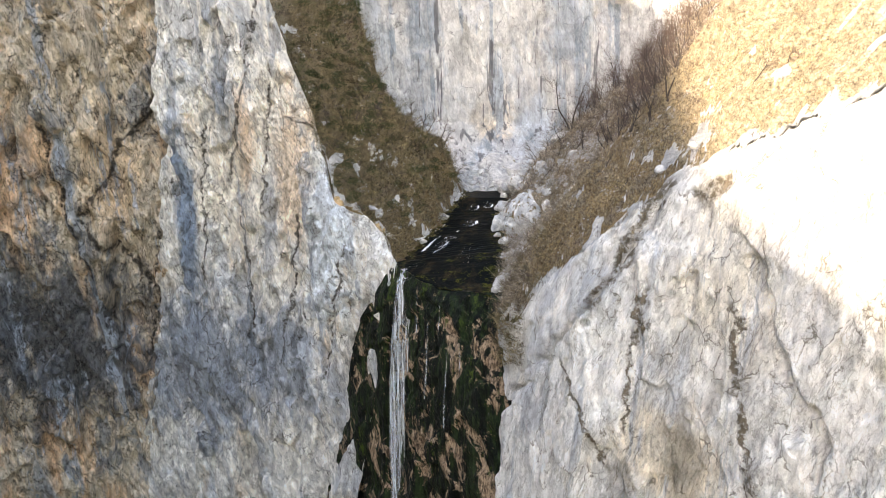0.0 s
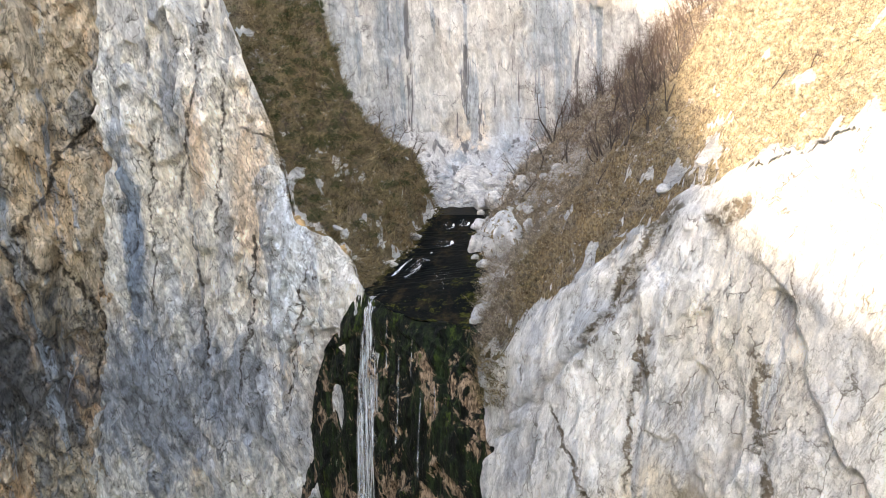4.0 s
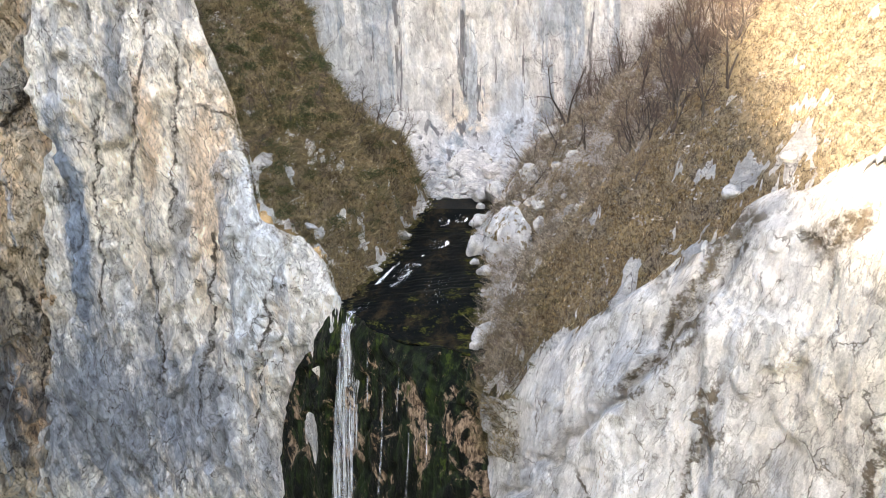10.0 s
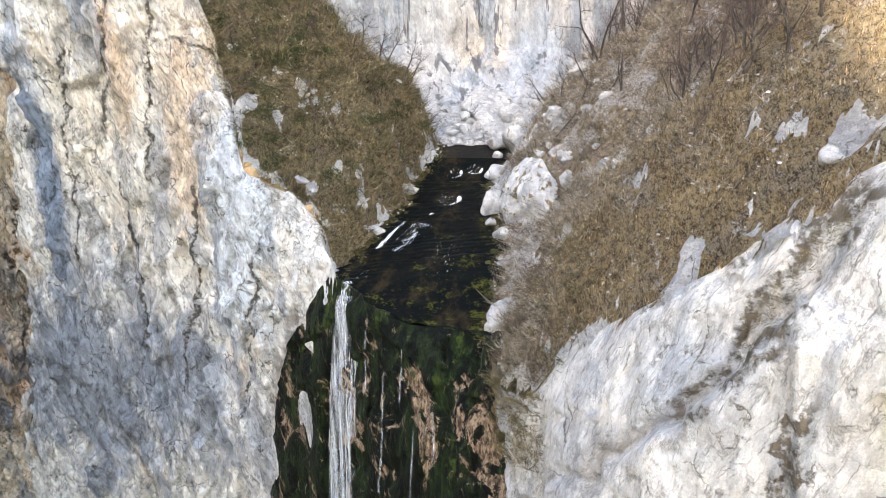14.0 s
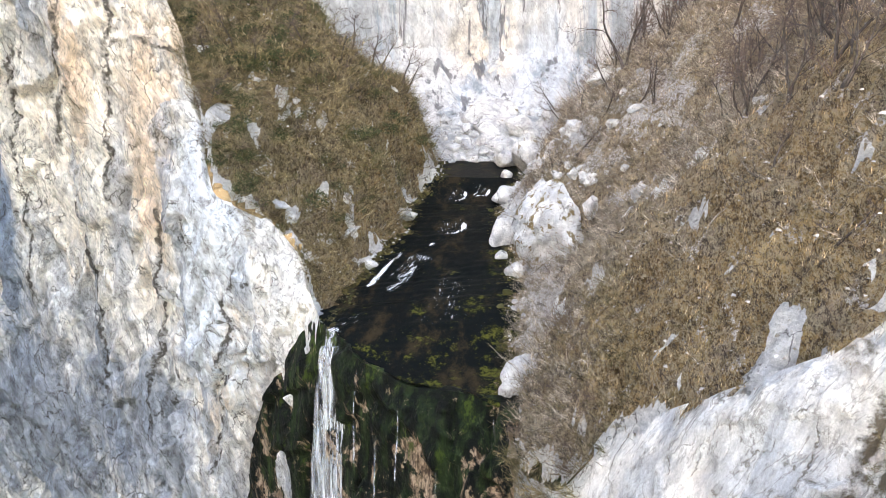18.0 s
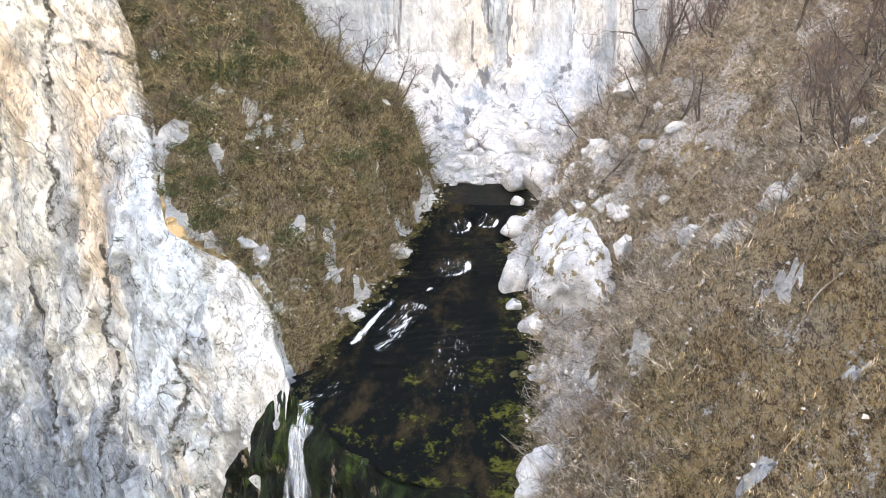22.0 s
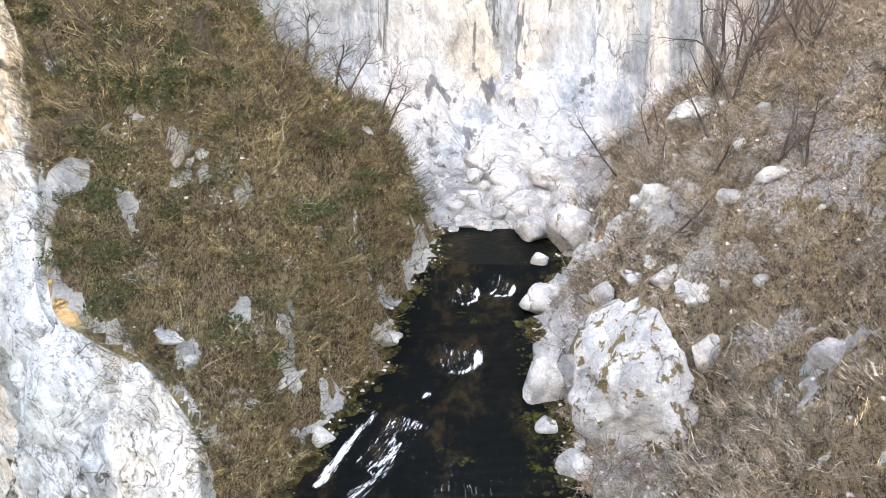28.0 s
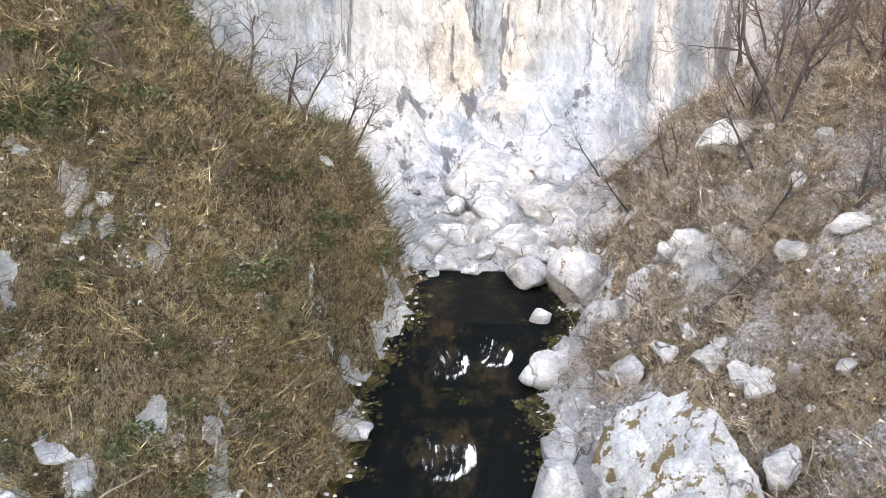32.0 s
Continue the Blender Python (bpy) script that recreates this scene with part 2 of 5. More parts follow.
    def bump(self, height, strength=0.5, dist=0.1):
        b = self.n.new("ShaderNodeBump")
        b.inputs["Strength"].default_value, b.inputs["Distance"].default_value = strength, dist
        self.l.new(height, b.inputs["Height"])
        self.l.new(b.outputs["Normal"], self.b.inputs["Normal"])

    def color(self, c):
        self.l.new(c, self.b.inputs["Base Color"])
        return self.mat


def shade(g, c, fac, lo, hi, a, b):
    """Multiplies a colour by a factor that runs from a to b."""
    m = g.n.new("ShaderNodeMapRange")
    m.inputs["From Min"].default_value, m.inputs["From Max"].default_value = lo, hi
    m.inputs["To Min"].default_value, m.inputs["To Max"].default_value = a, b
    g.l.new(fac, m.inputs["Value"])
    return g.mix(1.0, c, m.outputs["Result"], "MULTIPLY")


def stone_grain(g, c, tall, bedding, grain, dark):
    """The breaks, chips, pits and grain of limestone laid over a colour. Returns the colour and a height."""
    slabs, chips = g.bent(tall, 0.5, 1.6), g.bent(tall, 1.5, 0.55)
    tones = []
    for src, scale, lo, hi in ((slabs, 0.40, 0.92, 1.09), (chips, 1.5, 0.88, 1.14)):
        cell = g.n.new("ShaderNodeTexVoronoi")
        cell.inputs["Scale"].default_value = scale
        g.l.new(src, cell.inputs["Vector"])
        tone = g.n.new("ShaderNodeSeparateXYZ")
        g.l.new(cell.outputs["Color"], tone.inputs[0])
        tones.append(tone.outputs[0])
        c = shade(g, c, tone.outputs[0], 0.0, 1.0, 1.0 - (1.0 - lo) * grain, 1.0 + (hi - 1.0) * grain)
    c = shade(g, c, g.noise(0.6, 12, 0.72, g.bent(tall, 0.4, 1.5)), 0.38, 0.62, 1.0 - 0.15 * grain, 1.0 + 0.16 * grain)
    c = shade(g, c, g.noise(2.4, 10, 0.80, bedding), 0.38, 0.62, 1.0 - 0.17 * grain, 1.0 + 0.18 * grain)
    c = shade(g, c, g.noise(9.0, 6, 0.85), 0.38, 0.62, 1.0 - 0.18 * grain, 1.0 + 0.20 * grain)
    where = g.noise(0.28, 6, 0.7, g.mapped(loc=(8, 2, 5)))
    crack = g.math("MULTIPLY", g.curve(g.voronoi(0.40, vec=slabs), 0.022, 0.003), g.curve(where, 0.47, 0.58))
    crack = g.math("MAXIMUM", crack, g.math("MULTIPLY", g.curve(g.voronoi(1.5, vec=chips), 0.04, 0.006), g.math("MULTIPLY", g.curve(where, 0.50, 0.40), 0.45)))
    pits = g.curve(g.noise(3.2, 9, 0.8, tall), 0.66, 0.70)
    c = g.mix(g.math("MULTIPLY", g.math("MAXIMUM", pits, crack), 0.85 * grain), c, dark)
    h = g.math("ADD", g.noise(0.9, 12, 0.74, tall), g.math("MULTIPLY", g.noise(3.0, 10, 0.78, bedding), 0.45))
    h = g.math("ADD", h, g.math("ADD", g.math("MULTIPLY", tones[0], 0.45), g.math("MULTIPLY", tones[1], 0.2)))
    return c, g.math("SUBTRACT", h, g.math("MULTIPLY", g.math("MAXIMUM", pits, crack), 0.3))


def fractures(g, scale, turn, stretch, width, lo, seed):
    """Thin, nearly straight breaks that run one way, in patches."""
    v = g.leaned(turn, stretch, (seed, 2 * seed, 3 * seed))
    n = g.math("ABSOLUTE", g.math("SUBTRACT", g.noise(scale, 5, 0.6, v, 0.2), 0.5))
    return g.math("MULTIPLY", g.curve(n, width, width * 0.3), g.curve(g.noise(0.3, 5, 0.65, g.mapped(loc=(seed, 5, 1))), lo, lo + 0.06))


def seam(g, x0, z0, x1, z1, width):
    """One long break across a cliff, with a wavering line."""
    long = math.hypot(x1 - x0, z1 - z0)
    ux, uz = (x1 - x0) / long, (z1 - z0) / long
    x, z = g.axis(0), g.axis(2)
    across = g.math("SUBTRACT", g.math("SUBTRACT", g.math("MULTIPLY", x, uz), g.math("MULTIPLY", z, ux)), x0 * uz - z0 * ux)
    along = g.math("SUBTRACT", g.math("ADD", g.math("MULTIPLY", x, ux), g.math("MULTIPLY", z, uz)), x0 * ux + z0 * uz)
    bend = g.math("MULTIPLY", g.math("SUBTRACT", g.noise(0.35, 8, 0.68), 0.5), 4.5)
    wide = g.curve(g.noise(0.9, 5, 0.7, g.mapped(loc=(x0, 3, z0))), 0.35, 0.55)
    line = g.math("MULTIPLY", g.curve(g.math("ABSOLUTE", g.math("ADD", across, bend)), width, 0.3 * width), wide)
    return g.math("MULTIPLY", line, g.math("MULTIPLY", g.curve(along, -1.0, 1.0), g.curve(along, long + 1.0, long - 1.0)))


def limestone(name, pale, grey, blue, ochre, dark, ochre_amount, grey_amount, grain=1.0, stain=0.0, lean=0.35, zones=(), beds=3.2, streaks=0.75, seams=(), broken=0.6, bands=0.10):
    g = Graph(name, 0.95, 0.12)
    tall = g.leaned(0.4 * lean, 0.45)
    streak = g.leaned(0.15 * lean, 0.055)
    bedding = g.leaned(lean, 1.0 / beds)
    lo = 0.60 - 0.2 * grey_amount
    c = g.mix(g.curve(g.noise(0.12, 9, 0.68, tall, 0.5), lo, lo + 0.10), pale, grey)
    lo = 0.66 - 0.3 * ochre_amount
    c = g.mix(g.math("MULTIPLY", g.curve(g.noise(0.085, 7, 0.62, g.mapped((1, 1, 0.3), loc=(7, 3, 9)), 0.4), lo, lo + 0.12), 0.8), c, ochre)
    ragged = g.noise(0.22, 9, 0.7, tall, 0.4)
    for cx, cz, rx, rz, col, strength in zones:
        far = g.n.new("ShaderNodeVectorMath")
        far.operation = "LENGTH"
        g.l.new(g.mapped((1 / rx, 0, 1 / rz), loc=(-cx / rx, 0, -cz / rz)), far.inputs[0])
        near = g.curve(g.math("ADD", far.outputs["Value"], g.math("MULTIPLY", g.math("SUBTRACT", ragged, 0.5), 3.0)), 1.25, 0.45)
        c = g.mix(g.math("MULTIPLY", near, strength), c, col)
    c = g.mix(g.math("MULTIPLY", g.curve(g.noise(0.26, 8, 0.66, streak, 0.2), 0.55, 0.62), streaks), c, blue)
    c = shade(g, c, g.noise(0.8, 9, 0.7, g.leaned(0.1 * lean, 0.035, (4, 1, 7))), 0.40, 0.60, 0.88, 1.12)
    c = shade(g, c, g.noise(0.35, 9, 0.7, g.leaned(lean, 0.16, (1, 6, 2)), 0.3), 0.40, 0.60, 1.0 - bands, 1.0 + bands)
    if stain:
        c = g.mix(g.math("MULTIPLY", g.curve(g.noise(0.33, 8, 0.7, g.mapped((1, 1, 0.045), loc=(2, 9, 4))), 0.66 - 0.08 * stain, 0.70 - 0.08 * stain), 0.8), c, dark)
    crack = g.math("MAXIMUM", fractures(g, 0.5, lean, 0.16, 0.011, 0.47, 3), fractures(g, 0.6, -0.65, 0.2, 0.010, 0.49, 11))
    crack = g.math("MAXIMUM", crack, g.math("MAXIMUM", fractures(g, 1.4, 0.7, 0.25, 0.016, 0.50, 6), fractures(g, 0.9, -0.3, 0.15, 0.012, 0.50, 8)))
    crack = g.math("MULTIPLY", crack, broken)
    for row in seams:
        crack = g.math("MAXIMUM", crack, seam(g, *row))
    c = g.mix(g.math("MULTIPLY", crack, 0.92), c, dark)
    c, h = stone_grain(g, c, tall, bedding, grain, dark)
    g.bump(g.math("SUBTRACT", h, g.math("MULTIPLY", crack, 0.6)), 1.0, 0.5)
    return g.color(c)


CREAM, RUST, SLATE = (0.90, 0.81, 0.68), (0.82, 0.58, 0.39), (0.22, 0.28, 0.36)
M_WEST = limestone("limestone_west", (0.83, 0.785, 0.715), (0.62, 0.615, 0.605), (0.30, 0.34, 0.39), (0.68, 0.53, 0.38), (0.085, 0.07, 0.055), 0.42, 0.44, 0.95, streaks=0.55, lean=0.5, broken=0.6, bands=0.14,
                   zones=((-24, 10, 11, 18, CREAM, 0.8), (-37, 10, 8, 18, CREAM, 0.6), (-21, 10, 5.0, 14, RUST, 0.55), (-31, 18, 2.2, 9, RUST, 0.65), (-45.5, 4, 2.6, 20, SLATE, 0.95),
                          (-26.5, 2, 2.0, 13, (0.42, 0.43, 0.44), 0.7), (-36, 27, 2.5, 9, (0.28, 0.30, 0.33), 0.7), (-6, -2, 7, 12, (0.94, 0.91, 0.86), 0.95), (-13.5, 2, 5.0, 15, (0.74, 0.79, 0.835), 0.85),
                          # the last two zones are painted shade: blue-grey dimness low on the cliff
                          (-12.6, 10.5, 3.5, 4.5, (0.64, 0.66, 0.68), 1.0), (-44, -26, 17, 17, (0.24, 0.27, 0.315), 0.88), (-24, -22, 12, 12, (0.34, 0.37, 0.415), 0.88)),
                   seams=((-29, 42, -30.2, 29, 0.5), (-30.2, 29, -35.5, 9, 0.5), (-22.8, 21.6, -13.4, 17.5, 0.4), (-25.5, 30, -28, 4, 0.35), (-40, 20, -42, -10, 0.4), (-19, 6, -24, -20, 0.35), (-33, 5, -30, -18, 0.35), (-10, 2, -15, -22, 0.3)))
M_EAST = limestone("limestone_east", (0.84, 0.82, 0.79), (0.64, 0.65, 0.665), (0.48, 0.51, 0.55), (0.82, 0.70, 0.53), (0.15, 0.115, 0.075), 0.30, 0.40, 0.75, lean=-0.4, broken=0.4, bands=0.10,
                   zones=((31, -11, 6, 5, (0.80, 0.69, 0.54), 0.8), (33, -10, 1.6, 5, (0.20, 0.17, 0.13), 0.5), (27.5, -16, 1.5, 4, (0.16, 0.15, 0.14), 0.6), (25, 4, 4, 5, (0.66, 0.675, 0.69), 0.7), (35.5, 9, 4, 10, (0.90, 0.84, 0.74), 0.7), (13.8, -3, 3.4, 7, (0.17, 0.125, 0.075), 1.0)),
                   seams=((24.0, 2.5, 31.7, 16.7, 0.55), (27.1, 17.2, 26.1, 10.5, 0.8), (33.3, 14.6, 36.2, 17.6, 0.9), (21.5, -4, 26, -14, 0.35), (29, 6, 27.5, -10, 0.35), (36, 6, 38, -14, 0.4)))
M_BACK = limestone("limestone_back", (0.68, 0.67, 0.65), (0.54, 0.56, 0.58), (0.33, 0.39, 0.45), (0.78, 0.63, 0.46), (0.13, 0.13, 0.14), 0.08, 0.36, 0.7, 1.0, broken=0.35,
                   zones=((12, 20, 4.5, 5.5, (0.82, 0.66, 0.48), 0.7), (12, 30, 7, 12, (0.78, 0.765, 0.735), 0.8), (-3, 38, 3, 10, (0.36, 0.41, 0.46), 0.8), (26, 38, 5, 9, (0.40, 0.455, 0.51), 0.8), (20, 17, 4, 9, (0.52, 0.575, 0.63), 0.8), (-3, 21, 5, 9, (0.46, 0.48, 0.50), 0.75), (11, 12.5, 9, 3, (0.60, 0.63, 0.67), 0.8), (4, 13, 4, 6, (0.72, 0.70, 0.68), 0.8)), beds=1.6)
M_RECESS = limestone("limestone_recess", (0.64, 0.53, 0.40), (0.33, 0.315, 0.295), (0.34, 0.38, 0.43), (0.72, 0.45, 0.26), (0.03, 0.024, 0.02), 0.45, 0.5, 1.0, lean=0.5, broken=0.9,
                     # the first zone paints the recess's deep shade low on the wall, nearly black
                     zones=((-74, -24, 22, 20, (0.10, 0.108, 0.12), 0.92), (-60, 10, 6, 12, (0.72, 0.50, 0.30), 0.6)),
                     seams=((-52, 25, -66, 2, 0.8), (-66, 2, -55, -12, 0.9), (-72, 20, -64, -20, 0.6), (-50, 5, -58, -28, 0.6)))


def grass_material():
    g = Graph("dry_grass", 0.95, 0.1)
    c = g.mix(g.curve(g.noise(0.35, 5, 0.6), 0.35, 0.65), (0.135, 0.095, 0.05), (0.20, 0.145, 0.075))
    c = g.mix(g.curve(g.noise(2.2, 5, 0.65), 0.4, 0.7), c, (0.085, 0.06, 0.035))
    c = g.mix(g.math("MULTIPLY", g.curve(g.noise(0.5, 4, 0.6, g.mapped(loc=(5, 8, 2))), 0.55, 0.7), 0.5), c, (0.085, 0.085, 0.03))
    stones = g.curve(g.noise(4.5, 5, 0.8, g.mapped(loc=(1, 4, 2))), 0.62, 0.68)
    where = g.curve(g.noise(0.3, 3, 0.6, g.mapped(loc=(3, 1, 7))), 0.45, 0.62)
    c = g.mix(g.math("MULTIPLY", stones, where), c, (0.55, 0.53, 0.5))
    g.bump(g.noise(3.0, 8, 0.75), 1.0, 0.25)
    return g.color(c)


M_GRASS = grass_material()


def ground_material():
    g = Graph("winter_slope", 0.95, 0.1)

    def attr(name):
        a = g.n.new("ShaderNodeAttribute")
        a.attribute_name = name
        return a.outputs["Fac"]

    def strewn(scale, turn, stretch, width, seed, col, amount):
        """Dead stalks and fallen twigs lying one way."""
        v = g.mapped((1, stretch, 0.6), (0.3, 0, turn), (seed, 3 * seed, seed))
        n = g.math("ABSOLUTE", g.math("SUBTRACT", g.noise(scale, 4, 0.65, v, 0.3), 0.5))
        return g.mix(g.math("MULTIPLY", g.curve(n, width, 0.3 * width), amount), c, col)

    fine = g.noise(9.0, 7, 0.85)
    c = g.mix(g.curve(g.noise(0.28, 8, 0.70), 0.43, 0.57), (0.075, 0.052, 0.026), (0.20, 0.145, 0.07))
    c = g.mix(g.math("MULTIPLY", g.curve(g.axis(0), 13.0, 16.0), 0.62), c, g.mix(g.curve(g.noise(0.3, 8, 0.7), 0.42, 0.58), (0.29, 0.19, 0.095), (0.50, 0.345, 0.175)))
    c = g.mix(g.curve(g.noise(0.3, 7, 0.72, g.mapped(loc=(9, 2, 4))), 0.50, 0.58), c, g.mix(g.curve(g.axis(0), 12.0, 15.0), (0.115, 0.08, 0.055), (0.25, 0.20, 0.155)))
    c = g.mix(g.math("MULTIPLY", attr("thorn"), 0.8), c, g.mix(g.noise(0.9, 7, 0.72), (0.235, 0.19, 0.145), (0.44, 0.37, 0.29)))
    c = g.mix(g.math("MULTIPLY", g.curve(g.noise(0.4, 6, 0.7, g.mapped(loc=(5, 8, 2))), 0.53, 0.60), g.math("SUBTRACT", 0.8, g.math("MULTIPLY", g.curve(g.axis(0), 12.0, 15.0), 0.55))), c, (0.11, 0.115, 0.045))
    # paler straw on the upper east ridge: sunlit brightness put into the ground colour
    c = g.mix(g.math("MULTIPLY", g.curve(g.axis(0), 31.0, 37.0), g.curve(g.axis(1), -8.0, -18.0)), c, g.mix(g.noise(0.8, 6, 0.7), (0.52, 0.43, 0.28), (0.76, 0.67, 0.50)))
    rusty = g.math("MULTIPLY", g.math("MULTIPLY", g.curve(g.axis(0), -4.0, 3.0), g.curve(g.axis(0), 11.0, 9.0)), g.curve(g.noise(0.35, 6, 0.7, g.mapped(loc=(1, 8, 6))), 0.42, 0.55))
    c = g.mix(g.math("MULTIPLY", rusty, 0.7), c, (0.26, 0.16, 0.07))
    c = shade(g, c, g.noise(2.0, 8, 0.8, g.mapped(loc=(2, 6, 3))), 0.40, 0.60, 0.35, 1.6)
    c = g.mix(g.math("MULTIPLY", g.curve(fine, 0.52, 0.60), 0.8), c, (0.045, 0.034, 0.025))
    c = strewn(2.2, 0.5, 0.3, 0.030, 3, (0.46, 0.38, 0.26), 0.55)
    c = strewn(2.6, -0.8, 0.3, 0.030, 7, (0.42, 0.32, 0.20), 0.55)
    c = strewn(3.2, 1.5, 0.35, 0.035, 12, (0.54, 0.46, 0.33), 0.5)
    c = strewn(1.7, 2.3, 0.3, 0.020, 17, (0.055, 0.04, 0.035), 0.8)
    c = g.mix(g.math("MULTIPLY", g.curve(g.noise(6.0, 6, 0.8, g.mapped(loc=(2, 2, 8))), 0.60, 0.66), 0.7), c, (0.50, 0.43, 0.32))
    stone = g.mix(g.curve(g.noise(9.0, 3, 0.7), 0.35, 0.65), (0.33, 0.30, 0.285), (0.80, 0.78, 0.76))
    s_mask = g.curve(g.math("ADD", attr("scree"), g.math("MULTIPLY", g.math("SUBTRACT", g.noise(4.2, 6, 0.8), 0.5), 2.4)), 0.52, 0.60)
    c = g.mix(s_mask, c, stone)
    rock = g.mix(g.curve(g.noise(0.4, 8, 0.68), 0.44, 0.58), (0.76, 0.75, 0.73), (0.58, 0.585, 0.595))
    rock = g.mix(g.math("MULTIPLY", g.curve(g.noise(0.16, 8, 0.68, g.mapped(loc=(6, 1, 3))), 0.47, 0.58), g.math("MULTIPLY", g.curve(g.axis(1), 33.0, 40.0), 0.75)), rock, (0.43, 0.465, 0.50))
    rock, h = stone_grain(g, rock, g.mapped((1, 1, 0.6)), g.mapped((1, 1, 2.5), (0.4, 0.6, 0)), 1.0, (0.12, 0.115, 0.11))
    rock = g.mix(g.math("MULTIPLY", g.curve(g.noise(1.1, 6, 0.7, g.mapped(loc=(3, 7, 1))), 0.62, 0.66), 0.7), rock, (0.33, 0.27, 0.16))
    r_mask = g.curve(g.math("ADD", attr("bare_rock"), g.math("MULTIPLY", g.math("SUBTRACT", g.noise(1.3, 7, 0.75), 0.5), 1.3)), 0.46, 0.54)
    c = g.mix(r_mask, c, rock)
    wet = g.mix(g.curve(g.noise(2.4, 7, 0.75), 0.42, 0.6), (0.035, 0.03, 0.014), (0.15, 0.125, 0.045))
    wet = g.mix(g.curve(g.noise(5.5, 5, 0.8, g.mapped(loc=(6, 1, 2))), 0.62, 0.68), wet, (0.42, 0.38, 0.30))
    w_mask = g.curve(g.math("ADD", attr("wet_moss"), g.math("MULTIPLY", g.math("SUBTRACT", g.noise(1.8, 6, 0.7), 0.5), 1.2)), 0.45, 0.55)
    c = g.mix(w_mask, c, wet)
    g.bump(g.math("ADD", fine, h), 1.0, 0.5)
    return g.color(c)


M_GROUND = ground_material()


def water_material():
    g = Graph("dark_stream_water", 0.5, 0.02)
    c = g.mix(g.curve(g.noise(0.4, 9, 0.75, g.mapped((1, 0.6, 1))), 0.50, 0.66), (0.004, 0.005, 0.005), (0.026, 0.019, 0.011))
    ledge = g.math("MULTIPLY", g.curve(g.axis(1), 4.0, -5.0), 0.05)
    shallow = g.math("MULTIPLY", g.math("MULTIPLY", g.curve(g.axis(0), 9.5, 13.0), g.curve(g.axis(1), 15.0, 9.0)), 0.05)
    moss = g.math("ADD", g.noise(0.45, 10, 0.8, g.mapped(loc=(1, 3, 6))), g.math("ADD", ledge, shallow))
    c = g.mix(g.math("MULTIPLY", g.curve(moss, 0.59, 0.66), 0.85), c, g.mix(g.noise(3.5, 6, 0.8), (0.010, 0.013, 0.005), (0.13, 0.13, 0.024)))
    c = g.mix(g.math("MULTIPLY", g.curve(g.math("ADD", g.noise(1.1, 9, 0.8, g.mapped(loc=(7, 3, 6))), ledge), 0.68, 0.74), 0.8), c, (0.15, 0.115, 0.07))
    c = g.mix(g.curve(g.noise(7.5, 6, 0.8), 0.68, 0.71), c, (0.22, 0.20, 0.17))
    g.bump(g.noise(2.6, 6, 0.65, g.mapped((1, 0.5, 1))), 0.35, 0.15)
    return g.color(c)


M_WATER = water_material()


def wet_material():
    g = Graph("wet_mossy_rock", 0.55, 0.14)
    tall = g.leaned(0.1, 0.3)
    runs = g.leaned(0.02, 0.06)
    c = g.mix(g.curve(g.noise(0.8, 9, 0.72, runs), 0.44, 0.62), (0.004, 0.005, 0.004), (0.020, 0.034, 0.012))
    c = g.mix(g.math("MULTIPLY", g.curve(g.noise(1.6, 8, 0.75, runs), 0.56, 0.66), 0.8), c, (0.05, 0.075, 0.03))
    low = g.math("MULTIPLY", g.curve(g.axis(2), -6.0, -2.0), -0.15)
    dry = g.math("ADD", g.noise(0.30, 10, 0.70, g.leaned(0.5, 0.6, (4, 4, 4)), 0.5), low)
    tan = g.mix(g.curve(g.noise(2.6, 9, 0.8, tall), 0.40, 0.60), (0.07, 0.045, 0.028), (0.50, 0.36, 0.25))
    c = g.mix(g.curve(dry, 0.535, 0.565), c, tan)
    c = g.mix(g.math("MULTIPLY", g.curve(g.noise(1.9, 9, 0.8, runs), 0.53, 0.60), 0.8), c, (0.006, 0.007, 0.006))
    top = g.math("MULTIPLY", g.curve(g.axis(2), -9.0, -2.0), g.math("ADD", 0.03, g.math("MULTIPLY", g.curve(g.axis(0), 4.0, 0.0), 0.05)))
    moss = g.math("ADD", g.noise(0.55, 10, 0.76, g.mapped((1, 1, 0.5), loc=(8, 1, 3))), top)
    c = g.mix(g.math("MULTIPLY", g.curve(moss, 0.59, 0.66), 0.9), c, g.mix(g.noise(4.5, 6, 0.8), (0.010, 0.022, 0.005), (0.10, 0.145, 0.025)))
    c = g.mix(g.math("MULTIPLY", g.curve(g.noise(0.9, 10, 0.78, g.mapped((1, 1, 0.6), loc=(3, 1, 9))), 0.60, 0.64), 0.85), c, g.mix(g.curve(g.noise(3.5, 7, 0.8), 0.4, 0.6), (0.10, 0.075, 0.045), (0.46, 0.37, 0.24)))
    g.bump(g.noise(1.6, 10, 0.78, tall), 1.0, 0.45)
    return g.color(c)


M_WET = wet_material()


def sheet(name, me, mat, label, category="", kind="structure", smooth=False):
    me.materials.append(mat)
    me.polygons.foreach_set("use_smooth", np.full(len(me.polygons), smooth))
    return tagged(new(name, me), label, category or name, kind=kind)


